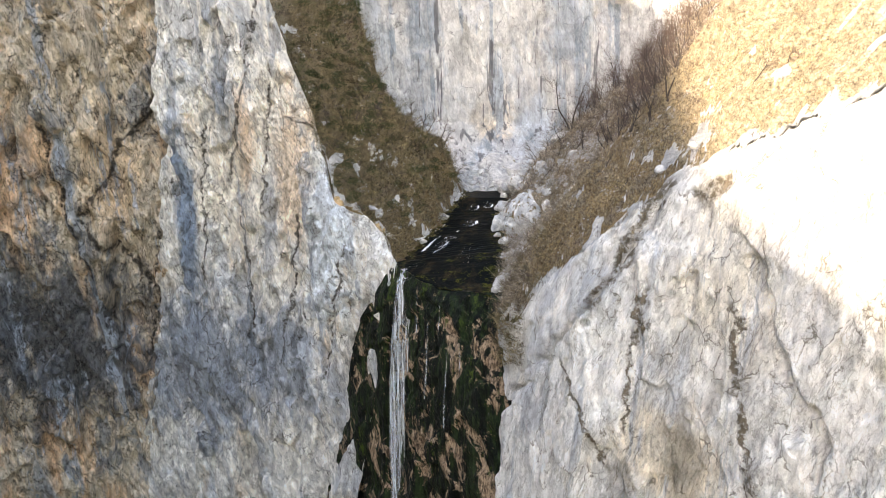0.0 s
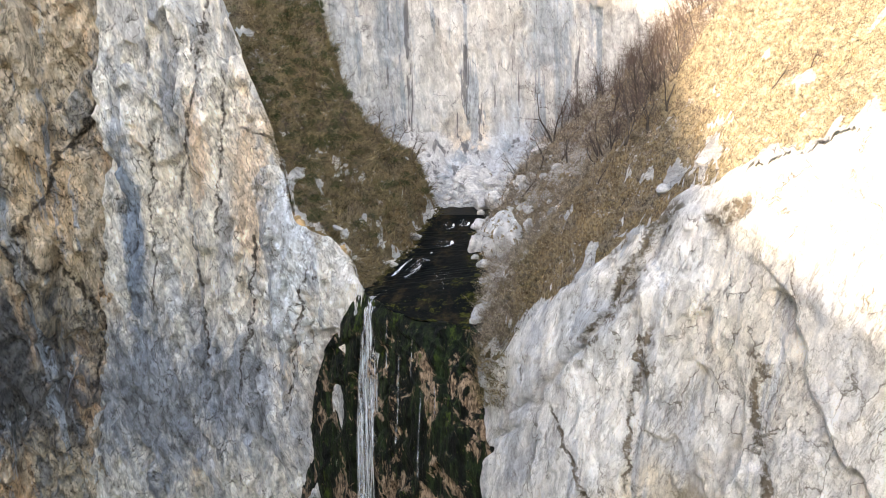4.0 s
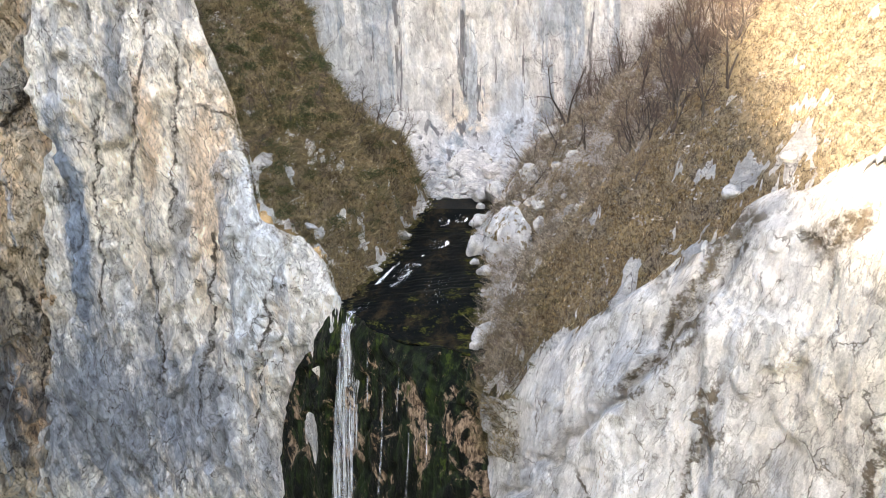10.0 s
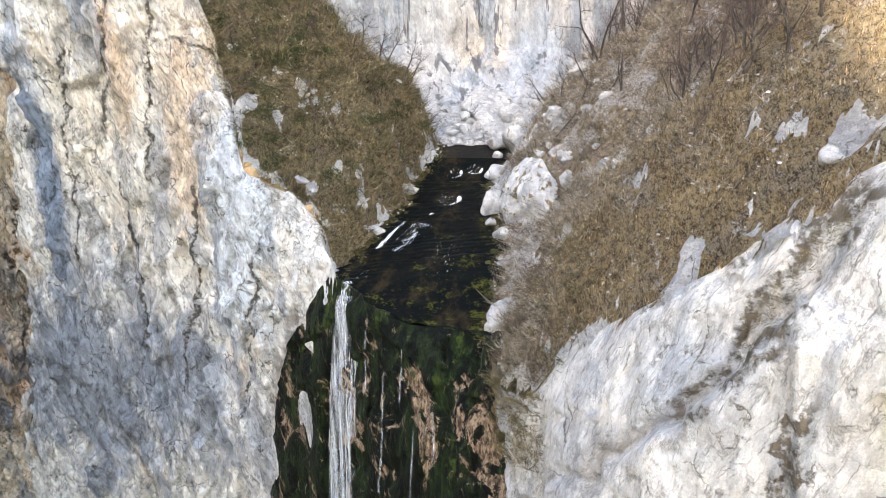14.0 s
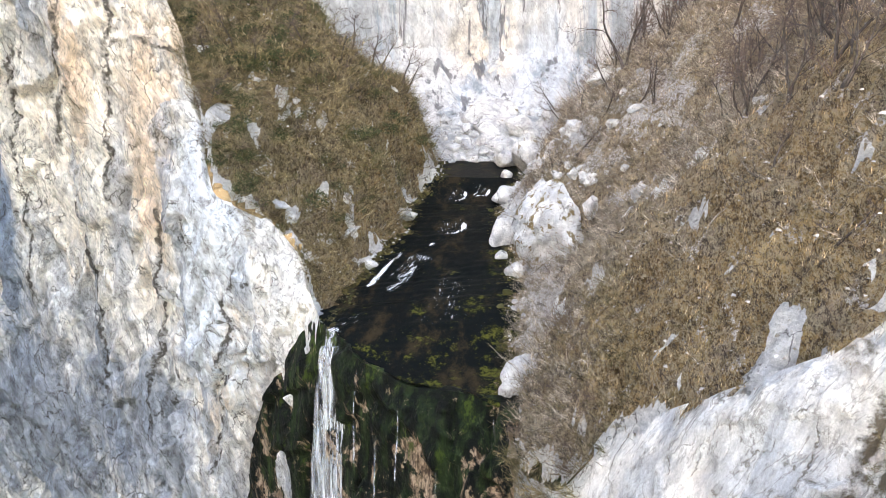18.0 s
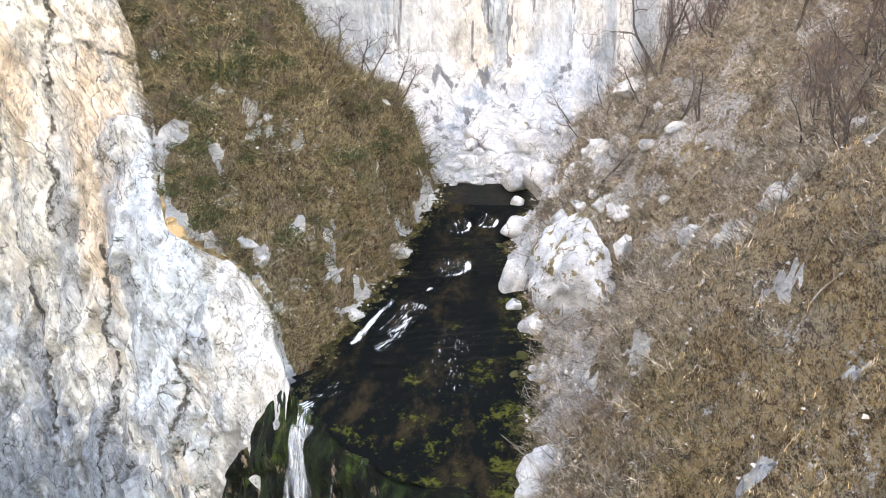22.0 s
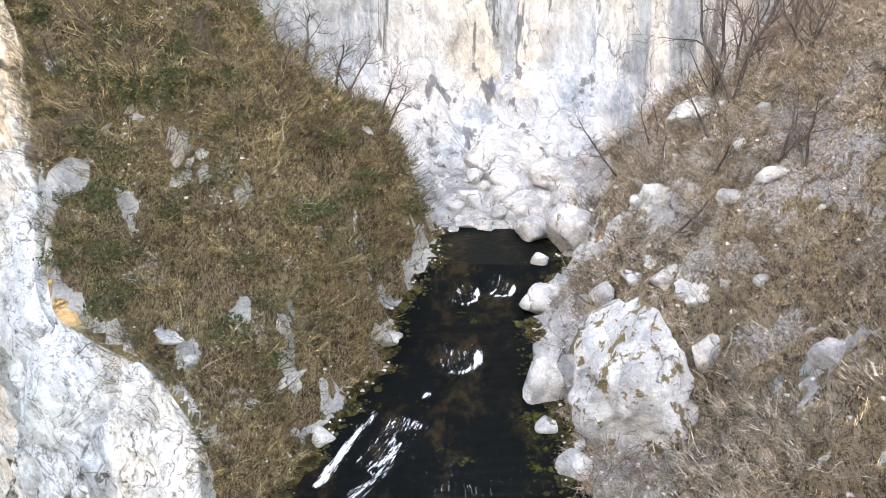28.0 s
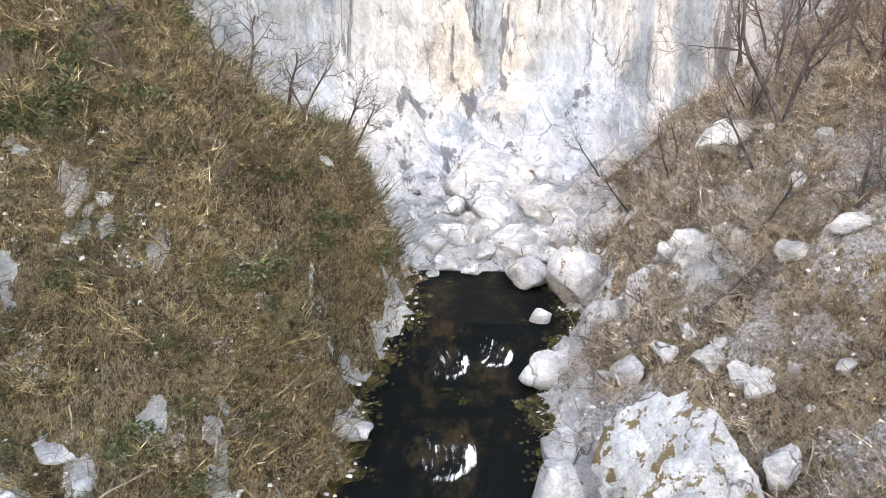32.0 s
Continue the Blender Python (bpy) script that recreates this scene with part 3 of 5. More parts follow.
# ---- cliffs: contour lines from the top down ----
WEST_ROWS = [
    [(-0.8, 0.6, 0.5), (-1.8, 2.6, 1.6), (-3.6, 6.2, 3.6), (-6.4, 8.2, 6.2), (-9.6, 9.0, 7.0), (-12.2, 9.8, 8.2), (-13.2, 11.4, 10.6), (-14.2, 13.6, 13.8), (-15.8, 16.4, 17), (-18, 20.5, 22), (-22.5, 23, 32), (-27, 25.5, 43), (-36, 27, 50), (-48, 29, 55)],
    [(-1.5, 0.5, -3.5), (-2.8, 2.1, -3.2), (-4.0, 3.6, -3), (-5.8, 6.0, -2), (-8.5, 7.4, -1), (-11.0, 8.3, 2), (-13.6, 9.2, 4), (-15.4, 11, 6), (-17.5, 13, 9), (-20, 16.2, 11.5), (-22.5, 19.3, 13), (-25.5, 21.6, 18), (-30, 23.5, 22), (-37, 26.5, 24), (-49, 29, 27)],
    [(-3.5, 0.9, -14), (-5.3, 3.0, -14), (-7.4, 5.0, -14), (-9.5, 7.0, -14), (-12, 8.8, -14), (-16, 11.6, -14), (-20, 15.2, -14), (-25, 19.0, -14), (-30, 23, -14), (-36, 26, -14), (-43, 27.8, -14), (-48, 29.5, -14), (-54, 34, -14)],
    [(-9.5, 5.0, -45), (-11, 7.0, -45), (-13.5, 9.2, -45), (-17, 12, -45), (-21, 15, -45), (-25, 18, -45), (-30, 21, -45), (-36, 25, -45), (-43, 27.5, -45), (-50, 29.5, -45), (-56, 31, -45), (-62, 36, -45)],
    [(-14, 8, -85), (-16, 9, -85), (-19, 11, -85), (-22, 13, -85), (-26, 16, -85), (-30, 19, -85), (-35, 22, -85), (-41, 25, -85), (-48, 27.5, -85), (-55, 29.5, -85), (-61, 31, -85), (-67, 36, -85)],
]
EAST_ROWS = [
    [(13.8, -9.3, -0.8), (14.4, -13, 0.2), (16.3, -16.6, 1.5), (18.6, -18.6, 3), (20.3, -20.2, 4.8), (22.3, -22.5, 7.2), (25.5, -25.5, 9.2), (28.6, -27.2, 12.4), (31.4, -28.3, 15.5), (33, -30, 20.0), (37, -35, 22.4), (43, -40.5, 24.8), (60, -56, 33)],
    [(14.4, -12.6, -8), (15.2, -15.4, -8), (17.2, -18.2, -6), (19.0, -20.6, -3), (20.8, -23, 0), (23.0, -26, 3), (26, -28.6, 6), (29, -30, 8.5), (31.5, -31.3, 9), (34, -33.6, 9), (38, -37.5, 10), (43.5, -42.5, 12), (60, -58, 15)],
    [(15, -15.8, -14), (17.3, -19, -14), (19.3, -22, -14), (21.3, -25, -14), (23.6, -28, -14), (26.4, -30.4, -14), (29.4, -32, -14), (32, -33.5, -14), (35, -36, -14), (39, -39.8, -14), (44.5, -44.5, -14), (60, -60, -14)],
    [(14.5, -19, -50), (17.3, -22, -50), (19.5, -25, -50), (21.7, -28, -50), (24.2, -31, -50), (27, -33.4, -50), (30, -35, -50), (33, -36.5, -50), (36, -39, -50), (40, -43, -50), (46, -48, -50), (60, -62, -50)],
    [(14, -21, -85), (17.3, -24, -85), (19.7, -27, -85), (22, -30, -85), (25, -33, -85), (28, -35.4, -85), (31, -37, -85), (34, -38.5, -85), (37, -41, -85), (42, -45, -85), (48, -50, -85), (62, -64, -85)],
]
FALL_ROWS = [
    [(-1.6, 1.8, 0.2), (0.6, -0.8, 0.0), (3.2, -3.7, -0.9), (6.8, -6.2, -1.5), (11.2, -7.3, -1.35), (14.4, -8.0, -0.9), (17.5, -8.4, -0.6)],
    [(-4.5, 4.2, -4.5), (-0.6, -0.8, -4.5), (2.8, -4.2, -5.0), (7.2, -8.4, -5.0), (11.6, -11.2, -5.2), (14.8, -12.6, -5.2), (18.5, -12.8, -5.2)],
    [(-8.0, 7.5, -13), (-2.0, -0.2, -13), (2.8, -4.9, -13), (8.2, -11.6, -13), (12.4, -14.6, -13), (15.3, -16, -13), (19.5, -16.4, -13)],
    [(-16, 13, -48), (-8, 4.0, -48), (-3, -2.0, -48), (5, -11, -48), (11, -17, -48), (15, -19.4, -48), (19, -20, -48)],
    [(-16, 9.0, -85), (-10, 4.0, -85), (-5, -2.0, -85), (5, -12, -85), (11, -19, -85), (15, -21.4, -85), (19, -22, -85)],
]
BACK_ROWS = [
    [(-60, 46, 80), (-40, 46, 80), (-22, 46, 80), (-10, 47.5, 80), (4, 49, 80), (18, 50, 80), (32, 48, 80), (46, 44, 80), (60, 38, 80), (75, 30, 80)],
    [(-58, 45, 40), (-38, 45, 40), (-20, 45, 40), (-9, 46, 40), (4, 48, 40), (18, 49, 40), (31, 47, 40), (45, 43, 40), (58, 37, 40), (73, 29, 40)],
    [(-56, 44, 18), (-36, 44, 18), (-18, 44, 18), (-7, 45.5, 19), (5, 50, 19), (17, 51, 19), (30, 48, 18), (44, 42, 18), (57, 36, 18), (72, 28, 18)],
    [(-55, 43, 13), (-35, 43, 13), (-17, 43, 13), (-6, 43, 13.5), (5, 45.2, 13.5), (12, 46, 13), (18, 46.2, 13.5), (29, 46, 13), (44, 41, 13), (57, 35, 13), (72, 27, 13)],
    [(-54, 42, 4), (-34, 42, 4), (-16, 41, 5), (-5, 39, 8), (6, 39.2, 8), (12, 41, 8), (18, 40.5, 8), (28, 43, 5), (43, 40, 4), (56, 34, 4), (71, 26, 4)],
]
RECESS_ROWS = [
    [(-46, 35, 60), (-56, 34, 60), (-70, 33, 60), (-90, 30, 60), (-120, 20, 60)],
    [(-46, 34, 20), (-56, 31, 20), (-70, 29, 20), (-90, 26, 20), (-120, 17, 20)],
    [(-46, 36, -20), (-60, 33, -20), (-74, 29, -20), (-92, 25, -20), (-120, 15, -20)],
    [(-46, 37, -85), (-66, 33, -85), (-80, 29, -85), (-96, 24, -85), (-120, 12, -85)],
]


def cliff(name, rows, nu, nv, mat, label, scale=1.0, taper=1.5, lean=0.25, side=-1, crown=None, edge=0.0, groove=None, rim=0.22):
    p, nrm = loft(rows, nu, nv)
    relief = rock_relief(p, scale, lean)
    if groove:
        (gx0, gz0), (gx1, gz1) = groove
        ux, uz = gx1 - gx0, gz1 - gz0
        ln = math.hypot(ux, uz)
        across = ((p[..., 0] - gx0) * uz - (p[..., 2] - gz0) * ux) / ln + 0.7 * fbm(p * 0.35, 97, 3)
        relief = relief - 0.9 * np.exp(-(across / 0.45) ** 2) + 0.7 * smooth_step(-0.3, 0.5, across)
    if edge:
        relief = relief * smooth_step(-0.3 * edge, edge, np.linspace(0, 1, nu))[:, None]
    if taper:
        relief = relief * np.clip((p[:, :1, 2] - p[..., 2]) / taper, 0.25, 1)
    p = p + side * nrm * relief[..., None]
    if crown is not None:
        top = np.linspace(0, 1, 11)[:-1]
        u = np.linspace(0, 1, nu)
        inner = ring_interp(crown_row(rows[0], crown), u)
        cap = inner[:, None] * (1 - top)[None, :, None] + p[:, :1] * top[None, :, None]
        lift = rim * facets(cap / 1.4, 90, 1.3) + 0.3 * fbm(cap * 0.6, 95, 3) + 0.02
        cap[..., 2] += lift * np.sin(np.pi * np.clip(top, 0.02, 0.98))[None]
        p = np.concatenate([cap, p], 1)
        nv += len(top)
    return sheet(name, grid_mesh(name, p.reshape(-1, 3), nu, nv), mat, label, "cliff")


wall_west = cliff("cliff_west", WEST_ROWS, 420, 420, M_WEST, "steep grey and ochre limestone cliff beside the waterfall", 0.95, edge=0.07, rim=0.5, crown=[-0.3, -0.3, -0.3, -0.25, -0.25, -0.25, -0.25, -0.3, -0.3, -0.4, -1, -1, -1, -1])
EAST_ROWS[0] = [(x, y, float(ground_height(np.array([x]), np.array([y]))[0]) - 0.05) for x, y, z in EAST_ROWS[0]]
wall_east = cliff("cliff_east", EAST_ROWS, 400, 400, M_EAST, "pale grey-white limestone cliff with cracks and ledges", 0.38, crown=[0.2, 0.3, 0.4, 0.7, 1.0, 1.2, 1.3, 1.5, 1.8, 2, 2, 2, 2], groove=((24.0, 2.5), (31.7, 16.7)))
fall_face = cliff("cliff_under_the_fall", FALL_ROWS, 150, 300, M_WET, "dark wet mossy rock face under the waterfall", 0.5, crown=[0.2, 0.8, 1.4, 1.6, 1.4, 0.4, 0.2])
wall_back = cliff("cliff_north", BACK_ROWS, 300, 240, M_BACK, "tall white limestone wall closing the gorge", 0.4, 0)
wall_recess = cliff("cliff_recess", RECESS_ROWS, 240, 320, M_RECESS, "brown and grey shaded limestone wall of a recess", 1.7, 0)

# ---- ground of the gorge ----
EDGE = [(-70, 60), (-48, 40), (-30, 29.5), (-23, 24.5), (-18, 20.9), (-15.8, 16.7), (-14.1, 13.8), (-13.1, 11.6), (-12.1, 10.0), (-9.6, 9.2), (-6.4, 8.4), (-3.6, 6.4), (-1.8, 2.8), (-0.8, 0.6), (0.6, -0.7),
        (3.2, -3.6), (6.8, -6.1), (11.2, -7.2), (13.9, -9.1), (14.5, -12.8), (16.4, -16.3), (18.6, -18.3), (20.4, -19.9), (22.5, -22.2), (25.6, -25.2), (28.7, -26.9), (31.5, -28),
        (33.2, -29.7), (37.2, -34.7), (43, -40), (60, -55.5), (130, -120), (130, 60)]


def inside(x, y, poly):
    r = np.zeros(x.shape, bool)
    for (x0, y0), (x1, y1) in zip(poly, poly[1:] + poly[:1]):
        if y0 != y1:
            r ^= ((y0 > y) != (y1 > y)) & (x < (x1 - x0) * (y - y0) / (y1 - y0) + x0)
    return r


def canyon_ground():
    xs = np.concatenate([np.arange(-70, -26, 1.0), np.arange(-26, 44, 0.24), np.arange(44, 130, 2.0)])
    ys = np.concatenate([np.arange(-120, -44, 2.0), np.arange(-44, 44, 0.24), np.arange(44, 62, 1.0)])
    x, y = np.meshgrid(xs, ys, indexing="ij")
    z = rough_ground(x, y)
    keep = inside(x, y, EDGE)
    return grid_mesh("ground", np.stack([x, y, z], -1).reshape(-1, 3), len(xs), len(ys), keep)


def edge_distance(x, y):
    best = np.full(x.shape, 1e9)
    for (x0, y0), (x1, y1) in zip(EDGE[:-2], EDGE[1:-1]):
        dx, dy = x1 - x0, y1 - y0
        t = np.clip(((x - x0) * dx + (y - y0) * dy) / (dx * dx + dy * dy), 0, 1)
        best = np.minimum(best, np.hypot(x - x0 - t * dx, y - y0 - t * dy))
    return best


# bare rock breaking through the turf: x, y, radius
OUTCROPS = [(32.5, -24.0, 1.7), (30.6, -20.6, 1.0), (34.5, -26.5, 1.8), (24.1, 1.9, 0.9), (26.9, -3.2, 0.7), (17.3, -16.6, 0.9), (18.9, -18.4, 0.8), (25.2, -22.4, 0.8), (27.8, -24.3, 1.1), (21.7, -16.4, 0.6), (24.4, 4.4, 0.8), (14.6, -6.2, 0.9),
            (-2.0, 9.8, 0.5), (-4.8, 9.0, 0.5), (-12.6, 14.0, 1.0), (-6.2, 15.3, 0.5), (0.2, 9.6, 0.5), (-9.0, 13.4, 0.7), (-3.0, 14.0, 0.6)]


def cover(x, y, z):
    """How much bare rock and how much loose scree lies at a place (0 to 1 each)."""
    d, e = west_bank(y) - x, x - east_bank(y)
    p = np.stack([x, y, z], -1)
    n = fbm(p * 0.3, 101, 4)
    m = fbm(p * 0.8, 111, 3)
    head = smooth_step(30.5, 32, y) * (1 - smooth_step(1.0, 4.5, d - 0.35 * np.clip(y - 32, 0, 20) + n)) * (1 - smooth_step(1.5, 5.5, e - 0.3 * np.clip(y - 31, 0, 20) + 1.5 * n))
    head = np.maximum(head, smooth_step(39, 42, y + 2 * n))
    ledge_w = smooth_step(7, 9, y) * (1 - smooth_step(0.7, 1.6 + 0.8 * smooth_step(17, 24, y), d + 1.1 * m)) * (d > -0.6)
    ledge_e = smooth_step(8, 13, y) * (1 - smooth_step(1.5, 3.5, e + 1.2 * m)) * (e > -0.6)
    rim = 1 - smooth_step(0.2, 1.2, edge_distance(x, y) * np.where(x < 5, 2.2, 1.0) + 1.2 * n)
    spots = smooth_step(0.78, 0.9, n + 0.45 * m) * 0.8
    for ox, oy, orad in OUTCROPS:
        spots = np.maximum(spots, 1 - smooth_step(0.6, 1.25, np.hypot(x - ox, y - oy) / orad + 0.7 * n + 0.7 * m))
    rock = np.clip(np.maximum.reduce([head, ledge_w, ledge_e, rim * ((d > 0.5) | (e > 0.3)), spots * ((d > 2) | (e > 2))]), 0, 1)
    band = smooth_step(0.6, 1.6, e + m) * (1 - smooth_step(3.8, 5.8, e + 1.5 * n)) * smooth_step(-6, -2, y + 2 * n) * (1 - smooth_step(13, 17, y))
    wood = smooth_step(4, 8, e) * smooth_step(6, 11, y + 4 * n) * (0.25 + 0.42 * smooth_step(-0.25, 0.35, n + 0.5 * m))
    low = smooth_step(0.5, 2, e) * (1 - smooth_step(2, 4.5, e)) * smooth_step(-8, -6, y) * 0.7
    path = (np.abs(z - 15.2 - 0.03 * (y - 14)) < 0.22) * (y > 7) * (y < 21) * (e > 7) * 1.0
    scree = np.clip(np.maximum.reduce([band, path, wood, low, smooth_step(0.35, 0.6, m) * 0.5 * ((d > 1) | (e > 1))]), 0, 1)
    wet = np.clip(1 - np.abs(np.where(d > -2, d - 0.35, e - 0.2)) / 1.1, 0, 1) * (y < 31.5) * ((d > -0.9) | (e > -0.9))
    return rock, scree, wet


def thorns(x, y):
    """Where the eastern slope is overgrown with thorn scrub: by the stream and up towards the wood, not along the cliff."""
    e = x - east_bank(y)
    n = fbm(np.stack([x, y, 0 * x], -1) * 0.2, 160, 3)
    near = 1 - smooth_step(2.5, 6.0, e + 2 * n)
    up = smooth_step(5, 11, edge_distance(x, y) + 4 * n) * smooth_step(-14, 2, y + 0.5 * (x - 20) + 5 * n)
    return np.clip(np.maximum(near, up), 0, 1) * (e > 0.3)


def ground_sheet():
    me = canyon_ground()
    co = np.empty(len(me.vertices) * 3, np.float32)
    me.vertices.foreach_get("co", co)
    co = co.reshape(-1, 3).astype(float)
    rock, scree, wet = cover(co[:, 0], co[:, 1], co[:, 2])
    calm = 1 - 0.7 * smooth_step(33, 39, co[:, 1])
    co[:, 2] += rock * calm * (0.7 * facets(co / 2.2, 120, 1.2) + 0.3 * facets(co / 0.9, 130, 1.2)) * smooth_step(0.3, 1.5, np.maximum(west_bank(co[:, 1]) - co[:, 0], np.maximum(co[:, 0] - east_bank(co[:, 1]), co[:, 1] - 31)))
    me.vertices.foreach_set("co", co.astype(np.float32).ravel())
    for key, v in (("bare_rock", rock), ("scree", scree), ("wet_moss", wet), ("thorn", thorns(co[:, 0], co[:, 1]))):
        me.attributes.new(key, "FLOAT", "POINT").data.foreach_set("value", v.astype(np.float32))
    me.update()
    return me


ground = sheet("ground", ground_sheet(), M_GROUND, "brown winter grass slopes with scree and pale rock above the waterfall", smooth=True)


def stream_sheet():
    ys = np.arange(-8.4, 33.4, 0.12)
    ts = np.linspace(-0.08, 1.08, 120)
    y, t = np.meshgrid(ys, ts, indexing="ij")
    xl, xr = west_bank(y), east_bank(y)
    x = xl + (xr - xl) * t
    z = np.minimum(bed(x, y), 7.3) + 0.05 + 0.07 * fbm(np.stack([x * 0.8, y * 0.8, 0 * x], -1), 150, 3) * (y < 22)
    keep = inside(x, y, EDGE)
    return grid_mesh("water", np.stack([x, y, z], -1).reshape(-1, 3), len(ys), len(ts), keep)


water = sheet("water", stream_sheet(), M_WATER, "dark clear mountain stream above the fall", smooth=True)


def mountain_mesh():
    """A steep mountain across the valley, behind the flight: its eastern flank ends the shade in the gorge."""
    az = np.radians(np.arange(172.0, 280.0, 0.75))
    flank = (0.277 * np.cos(az) - np.sin(az)) / 0.467
    shoulder = -(np.sin(az) + 0.072 * np.cos(az)) / 1.126
    tan_e = np.clip(np.maximum(flank, np.where(az < np.radians(207.5), shoulder, -1)), -0.1, 0.74) * smooth_step(np.radians(279), np.radians(262), az)
    rows = []
    for far, share in ((105, 0.0), (128, 0.12), (150, 0.34), (175, 0.58), (200, 0.84), (220, 1.0), (250, 0.9), (300, 0.6), (380, 0.25), (470, 0.0)):
        z = -86 + (16 + 220 * tan_e + 86) * share
        p = np.stack([35 + far * np.sin(az), -33 + far * np.cos(az), z], -1)
        rough = fbm(p * 0.03, 310, 4) * 9 * (share > 0)
        p[:, 2] = np.where(share == 1.0, z, np.minimum(p[:, 2] + rough, 16 + far * tan_e - 2))
        rows.append(p)
    grid = np.stack(rows, 1)
    return grid_mesh("mountain", grid.reshape(-1, 3), len(az), len(rows))


mountain = sheet("mountain", mountain_mesh(), M_GRASS, "steep winter-brown mountain across the valley", smooth=True)
valley = sheet("valley_floor", grid_mesh("valley_floor", np.array([(x, y, -84.0) for x in np.linspace(-2500, 2500, 9) for y in np.linspace(-2500, 2500, 9)]), 9, 9), M_GRASS, "valley floor far below")



# ---- boulders ----
rnd = random.Random(7)


def boulder_mesh(seed, subdiv=4, planes=15, rough=0.05, faces=()):
    """An angular block: a ball cut by random planes, its edges worn."""
    r = np.random.RandomState(seed)
    bm = bmesh.new()
    bmesh.ops.create_icosphere(bm, subdivisions=subdiv, radius=1.0)
    me = bpy.data.meshes.new("boulder")
    bm.to_mesh(me)
    bm.free()
    co = np.empty(len(me.vertices) * 3, np.float32)
    me.vertices.foreach_get("co", co)
    v = co.reshape(-1, 3).astype(float)
    n = r.normal(size=(planes, 3))
    n /= np.linalg.norm(n, axis=1, keepdims=True)
    d = r.uniform(0.56, 0.94, planes)
    if faces:
        n = np.concatenate([n, [f[:3] for f in faces]])
        n /= np.linalg.norm(n, axis=1, keepdims=True)
        d = np.r_[d, [f[3] for f in faces]]
    cut = d[None] / np.maximum(v @ n.T, 0.08)
    k = 95.0
    rad = -np.log(np.exp(-k * np.minimum(cut, 1.25)).sum(1) + np.exp(-k * 1.1)) / k
    rad = rad + rough * fbm(v * 2.2 + seed, seed, 5, 0.6) + 0.09 * facets(v * 2.3 + 0.4 * fbm(v * 3, seed, 3)[:, None] + seed, seed, 1.4)
    v = v * rad[:, None]
    me.vertices.foreach_set("co", v.astype(np.float32).ravel())
    me.polygons.foreach_set("use_smooth", np.ones(len(me.polygons), bool))
    me.update()
    return me


def boulder_material(name, pale, grey, patch, patch_lo):
    g = Graph(name, 0.92, 0.2)
    info = g.n.new("ShaderNodeObjectInfo")
    add = g.n.new("ShaderNodeVectorMath")
    add.operation = "ADD"
    geo = g.n.new("ShaderNodeNewGeometry")
    shift = g.n.new("ShaderNodeVectorMath")
    shift.operation = "SCALE"
    shift.inputs[0].default_value = (31, 17, 23)
    g.l.new(info.outputs["Random"], shift.inputs["Scale"])
    g.l.new(geo.outputs["Position"], add.inputs[0])
    g.l.new(shift.outputs[0], add.inputs[1])
    g.co = add.outputs[0]
    c = g.mix(g.curve(g.noise(0.5, 8, 0.66), 0.45, 0.60), pale, grey)
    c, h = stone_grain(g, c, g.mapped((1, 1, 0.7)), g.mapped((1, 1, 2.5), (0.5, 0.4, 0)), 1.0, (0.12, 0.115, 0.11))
    c = g.mix(g.curve(g.noise(0.7, 7, 0.72, g.mapped(loc=(3, 7, 1))), patch_lo, patch_lo + 0.03), c, g.mix(g.noise(6.0, 4, 0.7), patch, (0.16, 0.12, 0.06)))
    g.bump(h, 1.0, 0.45)
    return g.color(c)


M_BOULDER = boulder_material("pale_boulder", (0.68, 0.67, 0.65), (0.48, 0.485, 0.495), (0.38, 0.32, 0.22), 0.61)
M_BIG = boulder_material("mossy_boulder", (0.70, 0.695, 0.68), (0.54, 0.55, 0.56), (0.33, 0.255, 0.14), 0.545)
VARIANTS = [boulder_mesh(s) for s in range(20, 30)]
for me in VARIANTS:
    me.materials.append(M_BOULDER)


def place_boulder(x, y, z, w, h, label, group, me=None, deep=0.95, turn=None):
    me = me or rnd.choice(VARIANTS)
    ob = new("boulder", me)
    ob.matrix_world = pose(x, y + 0.25 * w, z + 0.30 * h, rnd.uniform(-28, 28), rnd.uniform(-28, 28), rnd.uniform(0, 360) if turn is None else turn)
    ob.scale = (w * 0.56, w * 0.56 * deep, h * 0.58)
    return tagged(ob, label, "boulder", group)


# base x, y, z, width, height
POOL_BOULDERS = [
    (14.3, 22.8, 7.2, 1.2, 1.2), (14.3, 18.7, 5.5, 2.9, 2.3), (13.7, 10.6, 3.7, 2.2, 3.4), (14.8, 5.5, 2.7, 1.6, 1.5), (13.7, 8.2, 3.2, 1.1, 1.1),
    (14.3, 28.6, 7.2, 3.3, 2.3), (16.9, 24.6, 7.7, 3.4, 3.9), (17.3, 19.8, 8.2, 2.1, 2.0), (18.8, 18.0, 9.0, 2.7, 4.0), (16.4, 16.2, 6.9, 1.4, 1.3), (17.3, 15.3, 7.4, 1.7, 1.8), (14.2, 13.2, 4.4, 1.7, 2.2)]
